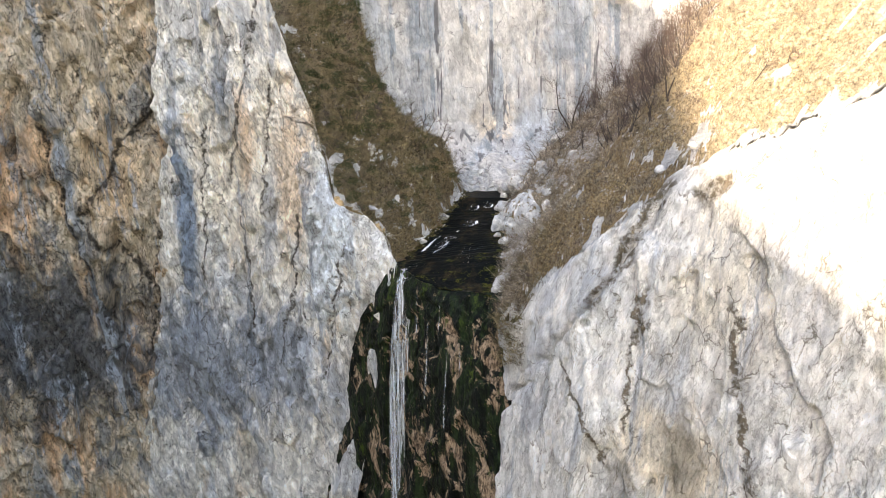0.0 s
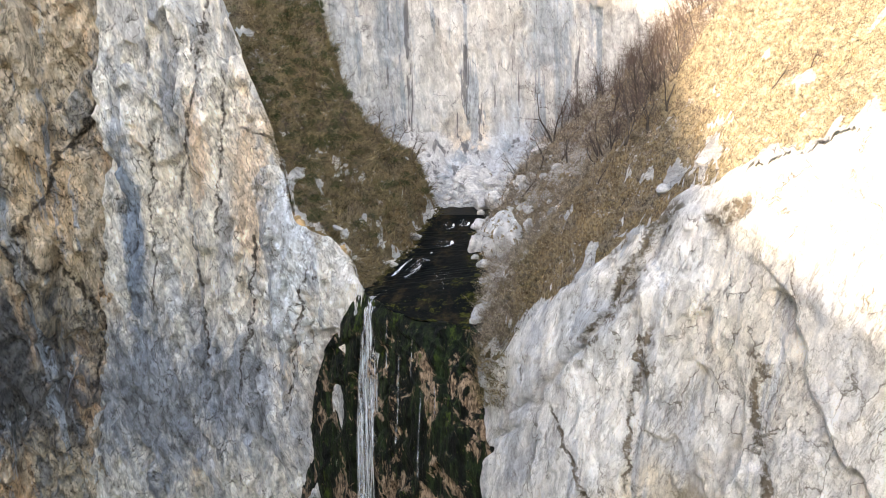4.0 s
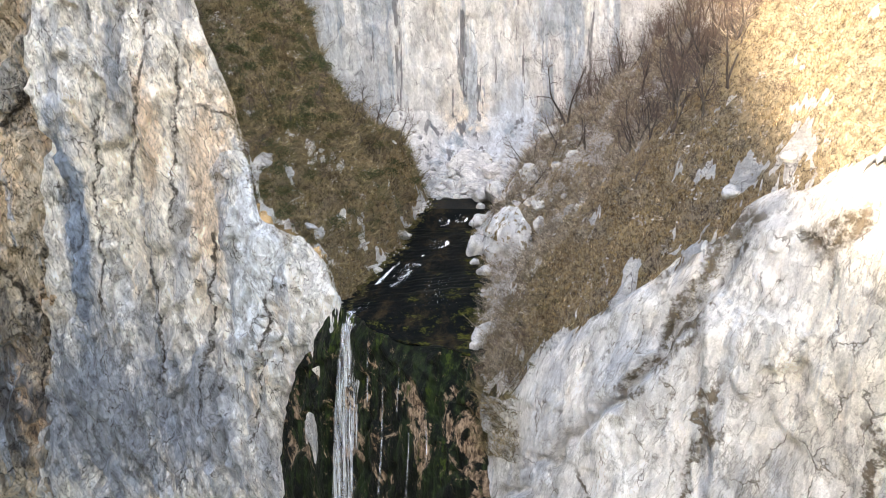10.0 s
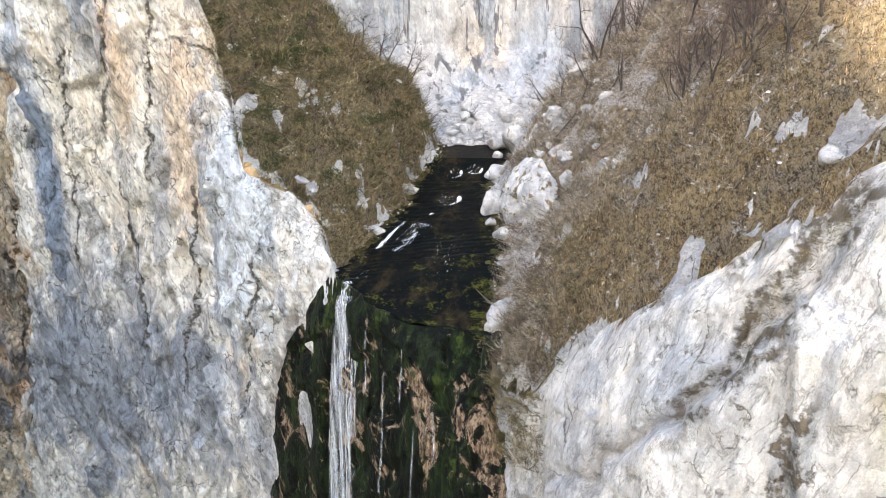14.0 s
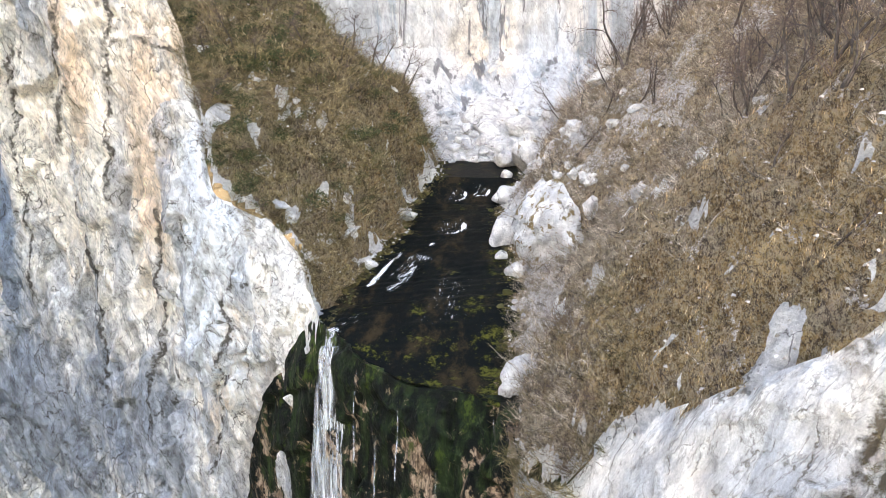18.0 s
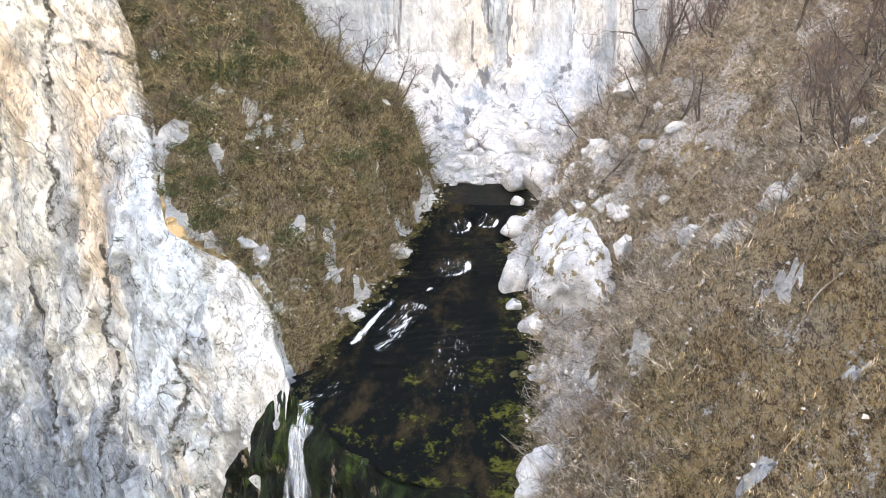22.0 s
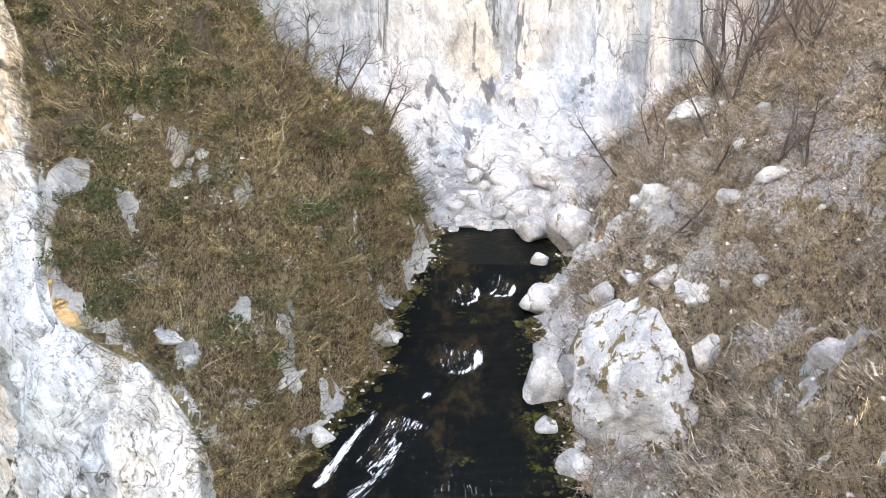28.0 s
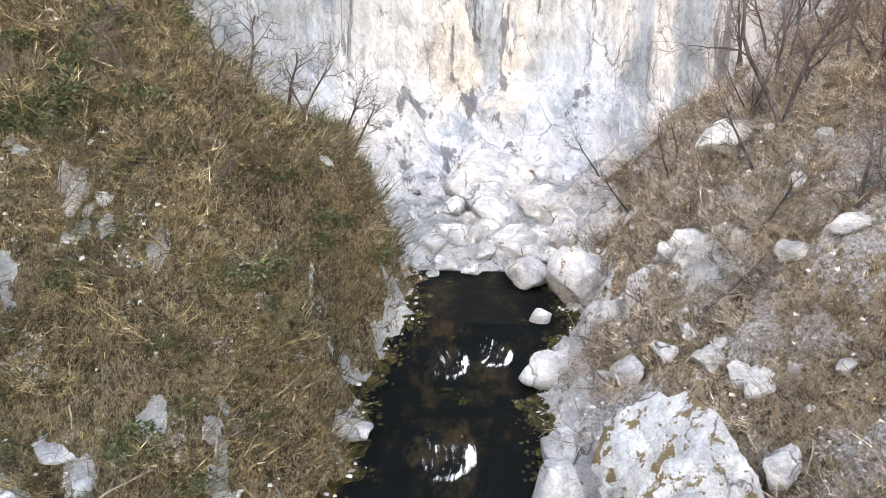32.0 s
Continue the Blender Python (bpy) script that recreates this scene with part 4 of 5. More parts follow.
HEAD_BOULDERS = [
    (12.4, 39.0, 9.8, 8.0, 3.4), (14.5, 32.6, 7.8, 4.2, 2.6), (11.8, 34.3, 8.4, 1.8, 2.4), (9.5, 34.3, 8.3, 2.4, 1.8), (9.1, 31.4, 7.4, 1.5, 1.2), (10.8, 30.8, 7.2, 1.3, 1.0),
    (8.2, 30.4, 7.2, 0.9, 0.7), (17.1, 32.7, 8.7, 2.4, 2.1), (16.3, 31.7, 7.8, 1.6, 1.3), (12.6, 33.7, 8.2, 1.5, 1.1), (17.4, 30.6, 8.2, 1.8, 1.4), (8.0, 33.7, 8.1, 2.0, 1.3), (16.6, 36.5, 9.4, 4.5, 2.6), (20.9, 29.4, 10.8, 1.6, 2.0)]
EAST_BOULDERS = [
    (20.9, 7.6, 7.6, 1.5, 1.9), (22.9, 23.6, 13.6, 4.0, 2.5), (25.5, 17.6, 15.6, 2.2, 1.9), (24.7, 16.6, 14.8, 1.4, 0.9), (21.3, 11.2, 9.2, 1.4, 1.3),
    (20.2, 13.3, 9.4, 1.6, 1.2), (26.9, -3.2, 13.6, 2.2, 1.8), (22.6, -17.3, 6.6, 2.3, 1.2), (24.1, 1.9, 10.0, 1.9, 1.6),
    (14.9, -6.6, -1.0, 2.8, 2.4), (14.2, -7.7, -1.4, 1.7, 1.4), (20.8, 13.8, 10.0, 1.0, 0.8), (23.9, 10.1, 11.0, 0.7, 0.6), (21.8, 20.5, 13.4, 1.5, 1.3), (24.5, 26.5, 16.0, 1.2, 0.9)]
EAST_OUTCROPS = [(31.6, -24.4, 16.4, 1.7, 1.2), (28.5, -24.4, 12.2, 1.2, 0.8), (30.2, -21.0, 16.1, 1.1, 0.7), (34.0, -26.9, 19.2, 1.2, 0.9), (26.2, -22.0, 11.0, 1.0, 0.6), (32.4, -22.6, 17.9, 0.9, 0.7)]
WEST_ROCKS = [
    (2.1, 8.3, 2.0, 1.2, 1.7), (0.8, 8.0, 2.8, 0.5, 0.5), (0.4, 11.2, 6.8, 0.9, 0.9), (-4.5, 8.5, 6.3, 0.9, 0.9), (-6.0, 9.3, 7.3, 1.6, 1.1), (-2.1, 9.7, 7.5, 1.1, 1.2),
    (-1.2, 7.6, 4.4, 0.8, 1.1), (-5.5, 15.4, 15.4, 1.1, 1.4), (-6.9, 15.3, 15.2, 1.0, 1.2), (-12.8, 13.7, 12.4, 1.6, 1.4), (-2.1, 9.2, 6.6, 0.6, 0.5), (0.2, 9.3, 4.9, 1.8, 0.8), (4.6, 14.4, 5.0, 1.8, 1.6), (-10.2, 14.6, 14.6, 0.9, 1.0), (-8.5, 12.0, 11.0, 0.8, 0.9)]
for row in POOL_BOULDERS:
    place_boulder(*row, "rounded pale limestone boulder at the edge of the stream", "boulders along the stream")
for row in HEAD_BOULDERS:
    place_boulder(*row, "white limestone block in the rockfall behind the pool", "rockfall blocks")
for row in EAST_BOULDERS:
    place_boulder(*row, "pale limestone block lying in dry grass and scree", "blocks on the grass slope")
for row in EAST_OUTCROPS:
    place_boulder(*row, "white rock outcrop in dry grass near the cliff edge", "outcrops on the grass slope", deep=0.7)
for x, y, z, w, h in WEST_ROCKS:
    place_boulder(x, y, z, 1.1 * w, 0.65 * h, "small pale rock sticking out of the overgrown spur", "rocks on the spur", deep=0.85)
more = random.Random(19)
for n in range(60):
    y = more.uniform(31.2, 42)
    x = more.uniform(5.5, 19.5)
    w = 0.35 + 1.3 * more.random() ** 2
    place_boulder(x, y, float(rough_ground(np.array([x]), np.array([y]))[0]), w, w * more.uniform(0.6, 1.0), "white limestone block in the rockfall behind the pool", "rockfall blocks")
for n in range(60):
    y = more.uniform(-4, 31)
    x = float(east_bank(np.array([y]))[0]) + 0.1 + abs(more.gauss(0, 0.8)) + 0.08 * max(y, 0) * more.random()
    w = 0.16 + 0.5 * more.random() ** 3
    place_boulder(x, y, float(rough_ground(np.array([x]), np.array([y]))[0]), w, w * 0.8, "small pale limestone boulder among scree by the water", "boulders along the stream")
for n in range(34):
    x, y = more.uniform(18.5, 27), more.uniform(9.5, 31)
    w = 0.35 + 1.2 * more.random() ** 2.5
    place_boulder(x, y, float(rough_ground(np.array([x]), np.array([y]))[0]), w, w * more.uniform(0.6, 1.1), "pale limestone block half sunk in scree under bare trees", "blocks on the grass slope")
slab = new("rock_slab", boulder_mesh(61, 4, 10))
slab.data.materials.append(M_BOULDER)
slab.matrix_world = pose(24.3, 24.6, 17.6, 12, -16, 18)
slab.scale = (2.7, 1.5, 0.75)
tagged(slab, "tilted flat pale limestone slab beside a bare tree", "boulder")
big = new("boulder", boulder_mesh(77, 5, 14, 0.05, ((-0.78, -0.2, 0.60, 0.52), (0.74, -0.15, 0.64, 0.52), (0.05, -0.86, 0.50, 0.70), (0.0, 0.75, 0.66, 0.64), (-0.9, -0.4, 0.1, 0.74), (0.95, -0.2, 0.1, 0.78))))
big.data.materials.append(M_BIG)
big.matrix_world = pose(17.9, 9.0, 5.7, -8, 4, 8)
big.scale = (4.5, 5.0, 5.9)
tagged(big, "huge white boulder with brown moss patches beside the stream", "boulder")


# ---- loose stones ----
def merged(name, verts, faces, mat, label, category, smooth=False):
    me = bpy.data.meshes.new(name)
    me.from_pydata(verts, [], faces)
    me.materials.append(mat)
    if smooth:
        me.polygons.foreach_set("use_smooth", np.ones(len(me.polygons), bool))
    return tagged(new(name, me), label, category, kind="stuff")


def scatter(n, x0, x1, y0, y1, seed, want):
    """Random places on the slope, kept with the chance that want(x, y, z, rock, scree) gives."""
    r = np.random.RandomState(seed)
    x, y = r.uniform(x0, x1, n), r.uniform(y0, y1, n)
    ok = inside(x, y, EDGE)
    x, y = x[ok], y[ok]
    z = rough_ground(x, y)
    rock, scree, wet = cover(x, y, z)
    keep = r.uniform(size=len(x)) < want(x, y, z, rock, scree)
    return np.stack([x, y, z], 1)[keep], r


def thicket(x, y):
    """Where bushes gather (towards 1) and where open grass lies (towards 0)."""
    return smooth_step(-0.25, 0.35, fbm(np.stack([x, y, 0 * x], -1) * 0.23, 210, 3) + 0.15)


def banks(x, y):
    return np.maximum(west_bank(y) - x, x - east_bank(y))


def loose_stones():
    at, r = scatter(90000, -20, 36, -24, 44, 5, lambda x, y, z, rock, scree: (banks(x, y) > 0.1) * np.clip(0.04 + 0.5 * scree ** 2 + 0.12 * rock, 0, 1))
    at = at[:15000]
    base = np.array([(1, 0, 0), (-0.5, 0.87, 0), (-0.5, -0.87, 0), (0.5, 0.5, 0.6), (-0.6, 0.1, 0.7), (0.2, -0.6, 0.62)]) 
    tri = np.array([(0, 1, 3), (1, 4, 3), (1, 2, 4), (2, 5, 4), (2, 0, 5), (0, 3, 5), (3, 4, 5)])
    n = len(at)
    s = np.minimum(0.07 * np.exp(r.normal(0, 0.5, n)), 0.16)
    a = r.uniform(0, 6.28, n)
    b = base[None] * (1 + 0.35 * r.uniform(-1, 1, (n, 6, 3)))
    x = (b[..., 0] * np.cos(a)[:, None] - b[..., 1] * np.sin(a)[:, None]) * s[:, None]
    y = (b[..., 0] * np.sin(a)[:, None] + b[..., 1] * np.cos(a)[:, None]) * s[:, None]
    v = np.stack([x, y, b[..., 2] * s[:, None]], -1) + at[:, None]
    f = tri[None] + 6 * np.arange(n)[:, None, None]
    return v.reshape(-1, 3).tolist(), f.reshape(-1, 3).tolist()


def island_material(name, stops, rough=0.9, clump=None):
    g = Graph(name, rough, 0.15)
    geo = g.n.new("ShaderNodeNewGeometry")
    c = g.ramp(geo.outputs["Random Per Island"], stops)
    if clump:
        c = shade(g, c, g.noise(1.5, 6, 0.7), 0.40, 0.60, 0.22, 1.75)
        c = shade(g, c, g.noise(0.5, 5, 0.65, g.mapped(loc=(7, 3, 5))), 0.42, 0.58, 0.6, 1.3)
        c = g.mix(g.math("MULTIPLY", g.curve(g.noise(0.35, 5, 0.65, g.mapped(loc=(4, 9, 2))), 0.52, 0.62), 0.55), c, clump)
    return g.color(c)


M_STONES = island_material("loose_limestone", [(0.0, (0.30, 0.27, 0.25)), (0.4, (0.56, 0.53, 0.51)), (1.0, (0.80, 0.78, 0.76))])
merged("scree_stones", *loose_stones(), M_STONES, "small pale limestone stones strewn over the slopes", "stones")


# ---- dry grass ----
def grass(n, seed, want, length, name, stops, label, keep_most, box, clump):
    at, r = scatter(n, *box, seed, want)
    at = at[:keep_most]
    m = len(at)
    blades = 5
    p = np.repeat(at, blades, 0) + r.normal(0, 0.10, (m * blades, 3)) * (1, 1, 0.3)
    a = r.uniform(0, 6.28, m * blades)
    ln = length * r.uniform(0.5, 1.3, m * blades)
    lean = np.stack([np.cos(a), np.sin(a) - 0.35], 1) * r.uniform(0.35, 1.0, m * blades)[:, None]
    side = np.stack([-np.sin(a), np.cos(a)], 1) * r.uniform(0.007, 0.016, m * blades)[:, None]
    mid = p + np.c_[lean * (ln * 0.45)[:, None], ln * 0.6]
    tip = p + np.c_[lean * ln[:, None], ln * 0.55]
    z0 = np.zeros(m * blades)
    v = np.stack([p - np.c_[side, z0 + 0.05], p + np.c_[side, z0 - 0.05], mid + np.c_[side * 0.8, z0], mid - np.c_[side * 0.8, z0], tip], 1)
    k = 5 * np.arange(m * blades)[:, None]
    f = [tuple(q) for q in (k + [0, 1, 2, 3]).tolist()] + [tuple(q) for q in (k + [3, 2, 4]).tolist()]
    return merged(name, v.reshape(-1, 3).tolist(), f, island_material(name, stops, clump=clump), label, "grass")


STRAW = [(0.0, (0.13, 0.08, 0.04)), (0.35, (0.33, 0.225, 0.11)), (0.75, (0.53, 0.395, 0.215)), (1.0, (0.70, 0.59, 0.40))]
OLIVE = [(0.0, (0.06, 0.048, 0.026)), (0.4, (0.145, 0.11, 0.05)), (0.8, (0.29, 0.225, 0.11)), (1.0, (0.46, 0.39, 0.25))]
grass(90000, 31, lambda x, y, z, rock, scree: (x > 12) * (banks(x, y) > 0.5) * np.clip(0.95 - rock * 1.2 - scree * 0.75, 0, 1) * (1 - 0.6 * thicket(x, y)), 0.36, "dry_grass_east", STRAW,
      "straw-coloured winter grass on the eastern slope", 15500, (13, 46, -46, 34), (0.15, 0.105, 0.08))
grass(80000, 32, lambda x, y, z, rock, scree: (x < 9) * (banks(x, y) > 0.8) * np.clip(1.0 - rock * 1.2 - scree * 0.5, 0, 1) * (1 - 0.6 * thicket(x, y)), 0.36, "dry_grass_west", OLIVE,
      "olive-brown matted grass on the wooded spur", 11000, (-24, 8, 0, 36), (0.10, 0.105, 0.04))


# ---- bare trees and shrubs ----
def bark_material(name, a, b):
    g = Graph(name, 0.95, 0.1)
    c = g.mix(g.curve(g.noise(5.0, 5, 0.7, g.mapped((1, 1, 0.3))), 0.4, 0.65), a, b)
    g.bump(g.noise(14.0, 4, 0.6, g.mapped((1, 1, 0.25))), 0.6, 0.03)
    return g.color(c)


M_BARK = bark_material("grey_bark", (0.045, 0.038, 0.034), (0.125, 0.108, 0.10))
M_TWIG = bark_material("purple_brown_twigs", (0.11, 0.08, 0.068), (0.20, 0.155, 0.13))
M_SHRUB = bark_material("brown_shrub_twigs", (0.14, 0.10, 0.065), (0.27, 0.205, 0.135))


class Tubes:
    """Collects tapered tubes into one mesh."""
    def __init__(self):
        self.v, self.f = [], []

    def add(self, pts, radii, sides):
        base = len(self.v)
        for n, (p, rad) in enumerate(zip(pts, radii)):
            d = (pts[min(n + 1, len(pts) - 1)] - pts[max(n - 1, 0)]).normalized()
            s = d.cross(Vector((0.3, 0.9, 0.1))).normalized()
            t = d.cross(s)
            for k in range(sides):
                a = 2 * math.pi * k / sides
                self.v.append(p + (s * math.cos(a) + t * math.sin(a)) * rad)
        for n in range(len(pts) - 1):
            for k in range(sides):
                a, b = base + n * sides + k, base + n * sides + (k + 1) % sides
                self.f.append((a, b, b + sides, a + sides))

    def mesh(self, name, mat):
        me = bpy.data.meshes.new(name)
        me.from_pydata([tuple(v) for v in self.v], [], self.f)
        me.materials.append(mat)
        return me


def limb(r, start, way, length, rad, steps, wander, lift):
    pts, radii, d = [start], [rad], way.normalized()
    for n in range(steps):
        d = (d + Vector((r.gauss(0, wander), r.gauss(0, wander), r.gauss(0, wander) + lift))).normalized()
        pts.append(pts[-1] + d * length / steps)
        radii.append(max(rad * (1 - 0.72 * (n + 1) / steps), 0.007))
    return pts, radii


def grow(r, tubes, twigs, pts, radii, depth, length, most):
    if depth > most:
        return
    for n in range(r.randint(4, 6) if depth < most else r.randint(3, 5)):
        k = r.randint(max(1, len(pts) // 3), len(pts) - 1)
        d = (pts[k] - pts[k - 1]).normalized()
        side = Vector((r.gauss(0, 1), r.gauss(0, 1), r.gauss(0, 0.6))).normalized()
        way = d * 0.75 + side * 0.8
        ln = length * r.uniform(0.45, 0.75)
        rad = min(radii[k] * 0.68, 0.02 * ln + 0.010)
        p2, r2 = limb(r, pts[k].copy(), way, ln, max(rad, 0.015), 4 if depth < 3 else 3, 0.2, 0.06)
        (tubes if depth < 2 else twigs).add(p2, r2, 4 if depth < 2 else 3)
        grow(r, tubes, twigs, p2, r2, depth + 1, ln, most)


def bare_tree(seed, height, stems=1, lean=0.24):
    r = random.Random(seed)
    trunk, limbs, twigs = Tubes(), Tubes(), Tubes()
    for s in range(stems):
        way = Vector((r.gauss(0, lean), r.gauss(0, lean), 1))
        h = height * r.uniform(0.75, 1.0)
        pts, radii = limb(r, Vector((r.uniform(-0.15, 0.15), r.uniform(-0.15, 0.15), -0.4)), way, h, (0.016 * height + 0.045) / (1 + 0.2 * (stems - 1)), 8, 0.13, 0.05)
        trunk.add(pts, radii, 7)
        grow(r, limbs, twigs, pts, radii, 1, h * 0.52, 3)
    return trunk.mesh("trunk", M_BARK), limbs.mesh("branchwork", M_BARK), twigs.mesh("crown", M_TWIG)


def make_tree(meshes, label, group):
    root = tagged(new("bare_tree"), label, "tree", group)
    for name, me in zip(("trunk", "branchwork", "crown"), meshes):
        ob = new(name, me)
        ob.parent = root
        if name != "trunk":
            tagged(ob, kind="stuff")
    return root


TREE_KINDS = [bare_tree(s, h, st) for s, h, st in ((1, 7.5, 2), (2, 6.0, 3), (3, 8.5, 2), (4, 5.5, 4), (5, 7.0, 3))]
SAPLINGS = [bare_tree(s, h, 1, 0.25) for s, h in ((11, 3.6), (12, 4.4), (13, 3.0))]


def drop_z(x, y):
    return float(rough_ground(np.array([x]), np.array([y]))[0])


def plant(kinds, places, label, group, lean_x=0.0):
    protos = {}
    for x, y, size in places:
        k = rnd.randrange(len(kinds))
        m = pose(x, y, drop_z(x, y), rnd.uniform(-5, 5), rnd.uniform(-6, 6) + lean_x, rnd.uniform(0, 360))
        if k not in protos:
            protos[k] = make_tree(kinds[k], label, group)
            protos[k].matrix_world = m
            ob = protos[k]
        else:
            ob = copy_thing(protos[k], m)
        ob.scale = (size, size, size)


# the trees that stand alone, then the wood on the upper eastern slope
plant(TREE_KINDS, [(25.2, 21.2, 1.15), (28.8, 20.5, 0.9), (26.5, 13.4, 0.6), (28.6, 0.3, 0.95), (28.0, -5.8, 0.9), (29.6, -1.5, 0.8), (22.8, 29.5, 0.6), (23.8, 27.6, 0.7), (30.5, 26.0, 0.9), (27.6, 24.5, 0.6), (32.0, 8.5, 0.9), (33.0, 14.0, 1.0), (31.0, 4.0, 0.8), (29.5, -14.5, 0.7), (31.4, -16.0, 0.8), (30.5, -11.0, 0.8), (32.5, -12.0, 0.9), (28.8, -9.5, 0.6), (33.5, -15.0, 0.8), (31.8, -7.5, 0.9), (33.8, -9.0, 0.9), (34.5, -13.0, 0.8), (24.8, 24.5, 0.7), (27.2, 27.0, 0.8)],
      "bare grey-barked deciduous tree on the stony eastern slope", "bare trees on the slope", -5)
plant(SAPLINGS, [(18.6, 15.6, 0.9), (20.2, 15.8, 1.0), (20.6, 39.0, 1.0), (22.4, 17.0, 1.1), (21.2, 31.5, 1.1), (24.9, 15.4, 0.9), (19.3, 5.2, 0.8), (16.8, 1.5, 0.8), (23.9, 20.6, 1.0), (26.0, 15.0, 0.9), (21.4, 20.0, 1.0)],
      "thin leafless sapling among blocks and scree", "saplings on the slope", -5)
plant(SAPLINGS, [(2.6, 25.8, 1.2), (-0.6, 24.4, 1.4), (1.6, 27.5, 1.1), (-2.5, 27.5, 1.4), (0.4, 29.0, 1.2), (-4.5, 29.0, 1.3), (-1.0, 31.0, 1.2), (3.2, 29.8, 0.9), (-6.5, 25.0, 1.0), (-9.5, 23.0, 0.9), (-11.5, 16.0, 0.8), (-13.5, 14.8, 0.8), (-8.0, 20.0, 0.9), (-3.5, 16.0, 0.7), (-5.0, 19.5, 0.8), (-1.5, 18.0, 0.6), (1.0, 20.0, 0.7), (-10.0, 17.5, 0.8), (-12.5, 20.0, 1.0), (-2.5, 21.5, 0.8), (2.2, 22.5, 0.8), (-15.0, 19.0, 0.9), (-6.5, 22.5, 0.9)],
      "thin leafless tree on the wooded spur", "saplings on the spur", 4)
wood, wr = scatter(2600, 25, 50, -10, 44, 77, lambda x, y, z, rock, scree: smooth_step(30.5, 34, x) * smooth_step(-14, -2, y) * 0.22 * (edge_distance(x, y) > 5))
plant(TREE_KINDS, [(p[0], p[1], 0.5 + 0.5 * wr.uniform()) for p in wood[:110]], "bare deciduous tree in the winter wood on the ridge", "winter wood", -5)
lone, lr = scatter(600, 26, 60, -50, -2, 78, lambda x, y, z, rock, scree: 0.10 * (edge_distance(x, y) > 2.5))
plant(SAPLINGS, [(p[0], p[1], 0.6 + 0.5 * lr.uniform()) for p in lone[:26]], "small leafless bush tree in straw-coloured grass", "bushes on the ridge", -5)


def shrub_mesh(seed, height, stems):
    r = random.Random(seed)
    t = Tubes()
    for s in range(stems):
        a = r.uniform(0, 6.28)
        way = Vector((math.cos(a) * 0.8, math.sin(a) * 0.8, r.uniform(0.5, 1.3)))
        pts, radii = limb(r, Vector((0.15 * math.cos(a), 0.15 * math.sin(a), -0.1)), way, height * r.uniform(0.6, 1.1), 0.020, 3, 0.22, 0.02)
        t.add(pts, radii, 3)
        for n in range(4):
            k = r.randint(1, 3)
            p2, r2 = limb(r, pts[k].copy(), way.normalized() + Vector((r.gauss(0, 0.8), r.gauss(0, 0.8), r.gauss(0, 0.5))), height * r.uniform(0.25, 0.5), 0.014, 2, 0.2, 0.02)
            t.add(p2, r2, 3)
    return t.mesh("shrub", M_SHRUB)


SHRUBS = [shrub_mesh(s, 1.3, 14) for s in range(6)]
for me in SHRUBS[3:]:
    me.materials[0] = M_TWIG


def plant_shrubs(at, r, lo, hi, label, group, kinds):
    for x, y, z in at:
        ob = new("shrub", kinds[r.randint(len(kinds))])
        ob.matrix_world = pose(x, y, z, r.uniform(-10, 10), r.uniform(-10, 10), r.uniform(0, 360))
        s = r.uniform(lo, hi)
        ob.scale = (s, s, s * r.uniform(0.7, 1.1))
        tagged(ob, label, "shrub", group)


west_at, wr2 = scatter(2600, -22, 7, 6, 38, 91, lambda x, y, z, rock, scree: (x < 7) * (banks(x, y) > 1.0) * (1 - rock) * (0.25 + 0.45 * thicket(x, y)))
plant_shrubs(west_at[:120], wr2, 0.7, 1.6, "brown leafless shrub matted into the spur", "shrubs on the spur", SHRUBS)
east_at, er2 = scatter(2600, 16, 44, -30, 38, 92, lambda x, y, z, rock, scree: (banks(x, y) > 1.2) * (1 - rock) * (0.12 + 0.3 * smooth_step(-8, 10, y) + 0.25 * (banks(x, y) < 5)))
plant_shrubs(east_at[:130], er2, 0.5, 1.3, "purple-brown leafless shrub on the grassy slope", "shrubs on the slope", SHRUBS[3:] + SHRUBS[:1])
lip_at, lr2 = scatter(900, 14, 21, -18, -5, 93, lambda x, y, z, rock, scree: (banks(x, y) > 0.3) * 0.5 * (x < 19.5))
plant_shrubs(lip_at[:45], lr2, 0.6, 1.2, "bushy leafless shrub hanging over the cliff edge", "shrubs at the cliff edge", SHRUBS)


def twig_kind(seed, stems, twigs):
    """A small leafless bush: stems and side twigs, each a tapering three-sided spike. Returns points (n, 4, 3)."""
    r = np.random.RandomState(seed)
    spikes = []

    def spike(base, tip, rad):
        d = (tip - base) / (np.linalg.norm(tip - base) + 1e-6)
        s1 = np.cross(d, (0.3, 0.9, 0.1))
        s1 /= np.linalg.norm(s1) + 1e-6
        s2 = np.cross(d, s1)
        spikes.append([base + rad * (s1 * math.cos(q) + s2 * math.sin(q)) for q in (0, 2.1, 4.2)] + [tip])

    for k in range(stems):
        q = r.uniform(0, 6.28)
        way = np.array([math.cos(q) * 0.9, math.sin(q) * 0.9, r.uniform(0.15, 1.15)]) * r.uniform(0.6, 1.2)
        root = np.array([0.22 * math.cos(q), 0.22 * math.sin(q), -0.12])
        knee = root + 0.55 * way + r.normal(0, 0.07, 3)
        end = knee + 0.55 * way + r.normal(0, 0.16, 3)
        spike(root, knee + 0.25 * (end - knee), 0.022)
        spike(knee, end, 0.017)
        for m in range(twigs):
            f = r.uniform(0.2, 1.0)
            start = root + (knee - root) * f if r.uniform() < 0.5 else knee + (end - knee) * f
            spike(start, start + 0.32 * way + r.normal(0, 0.2, 3), 0.012)
    return np.array(spikes)


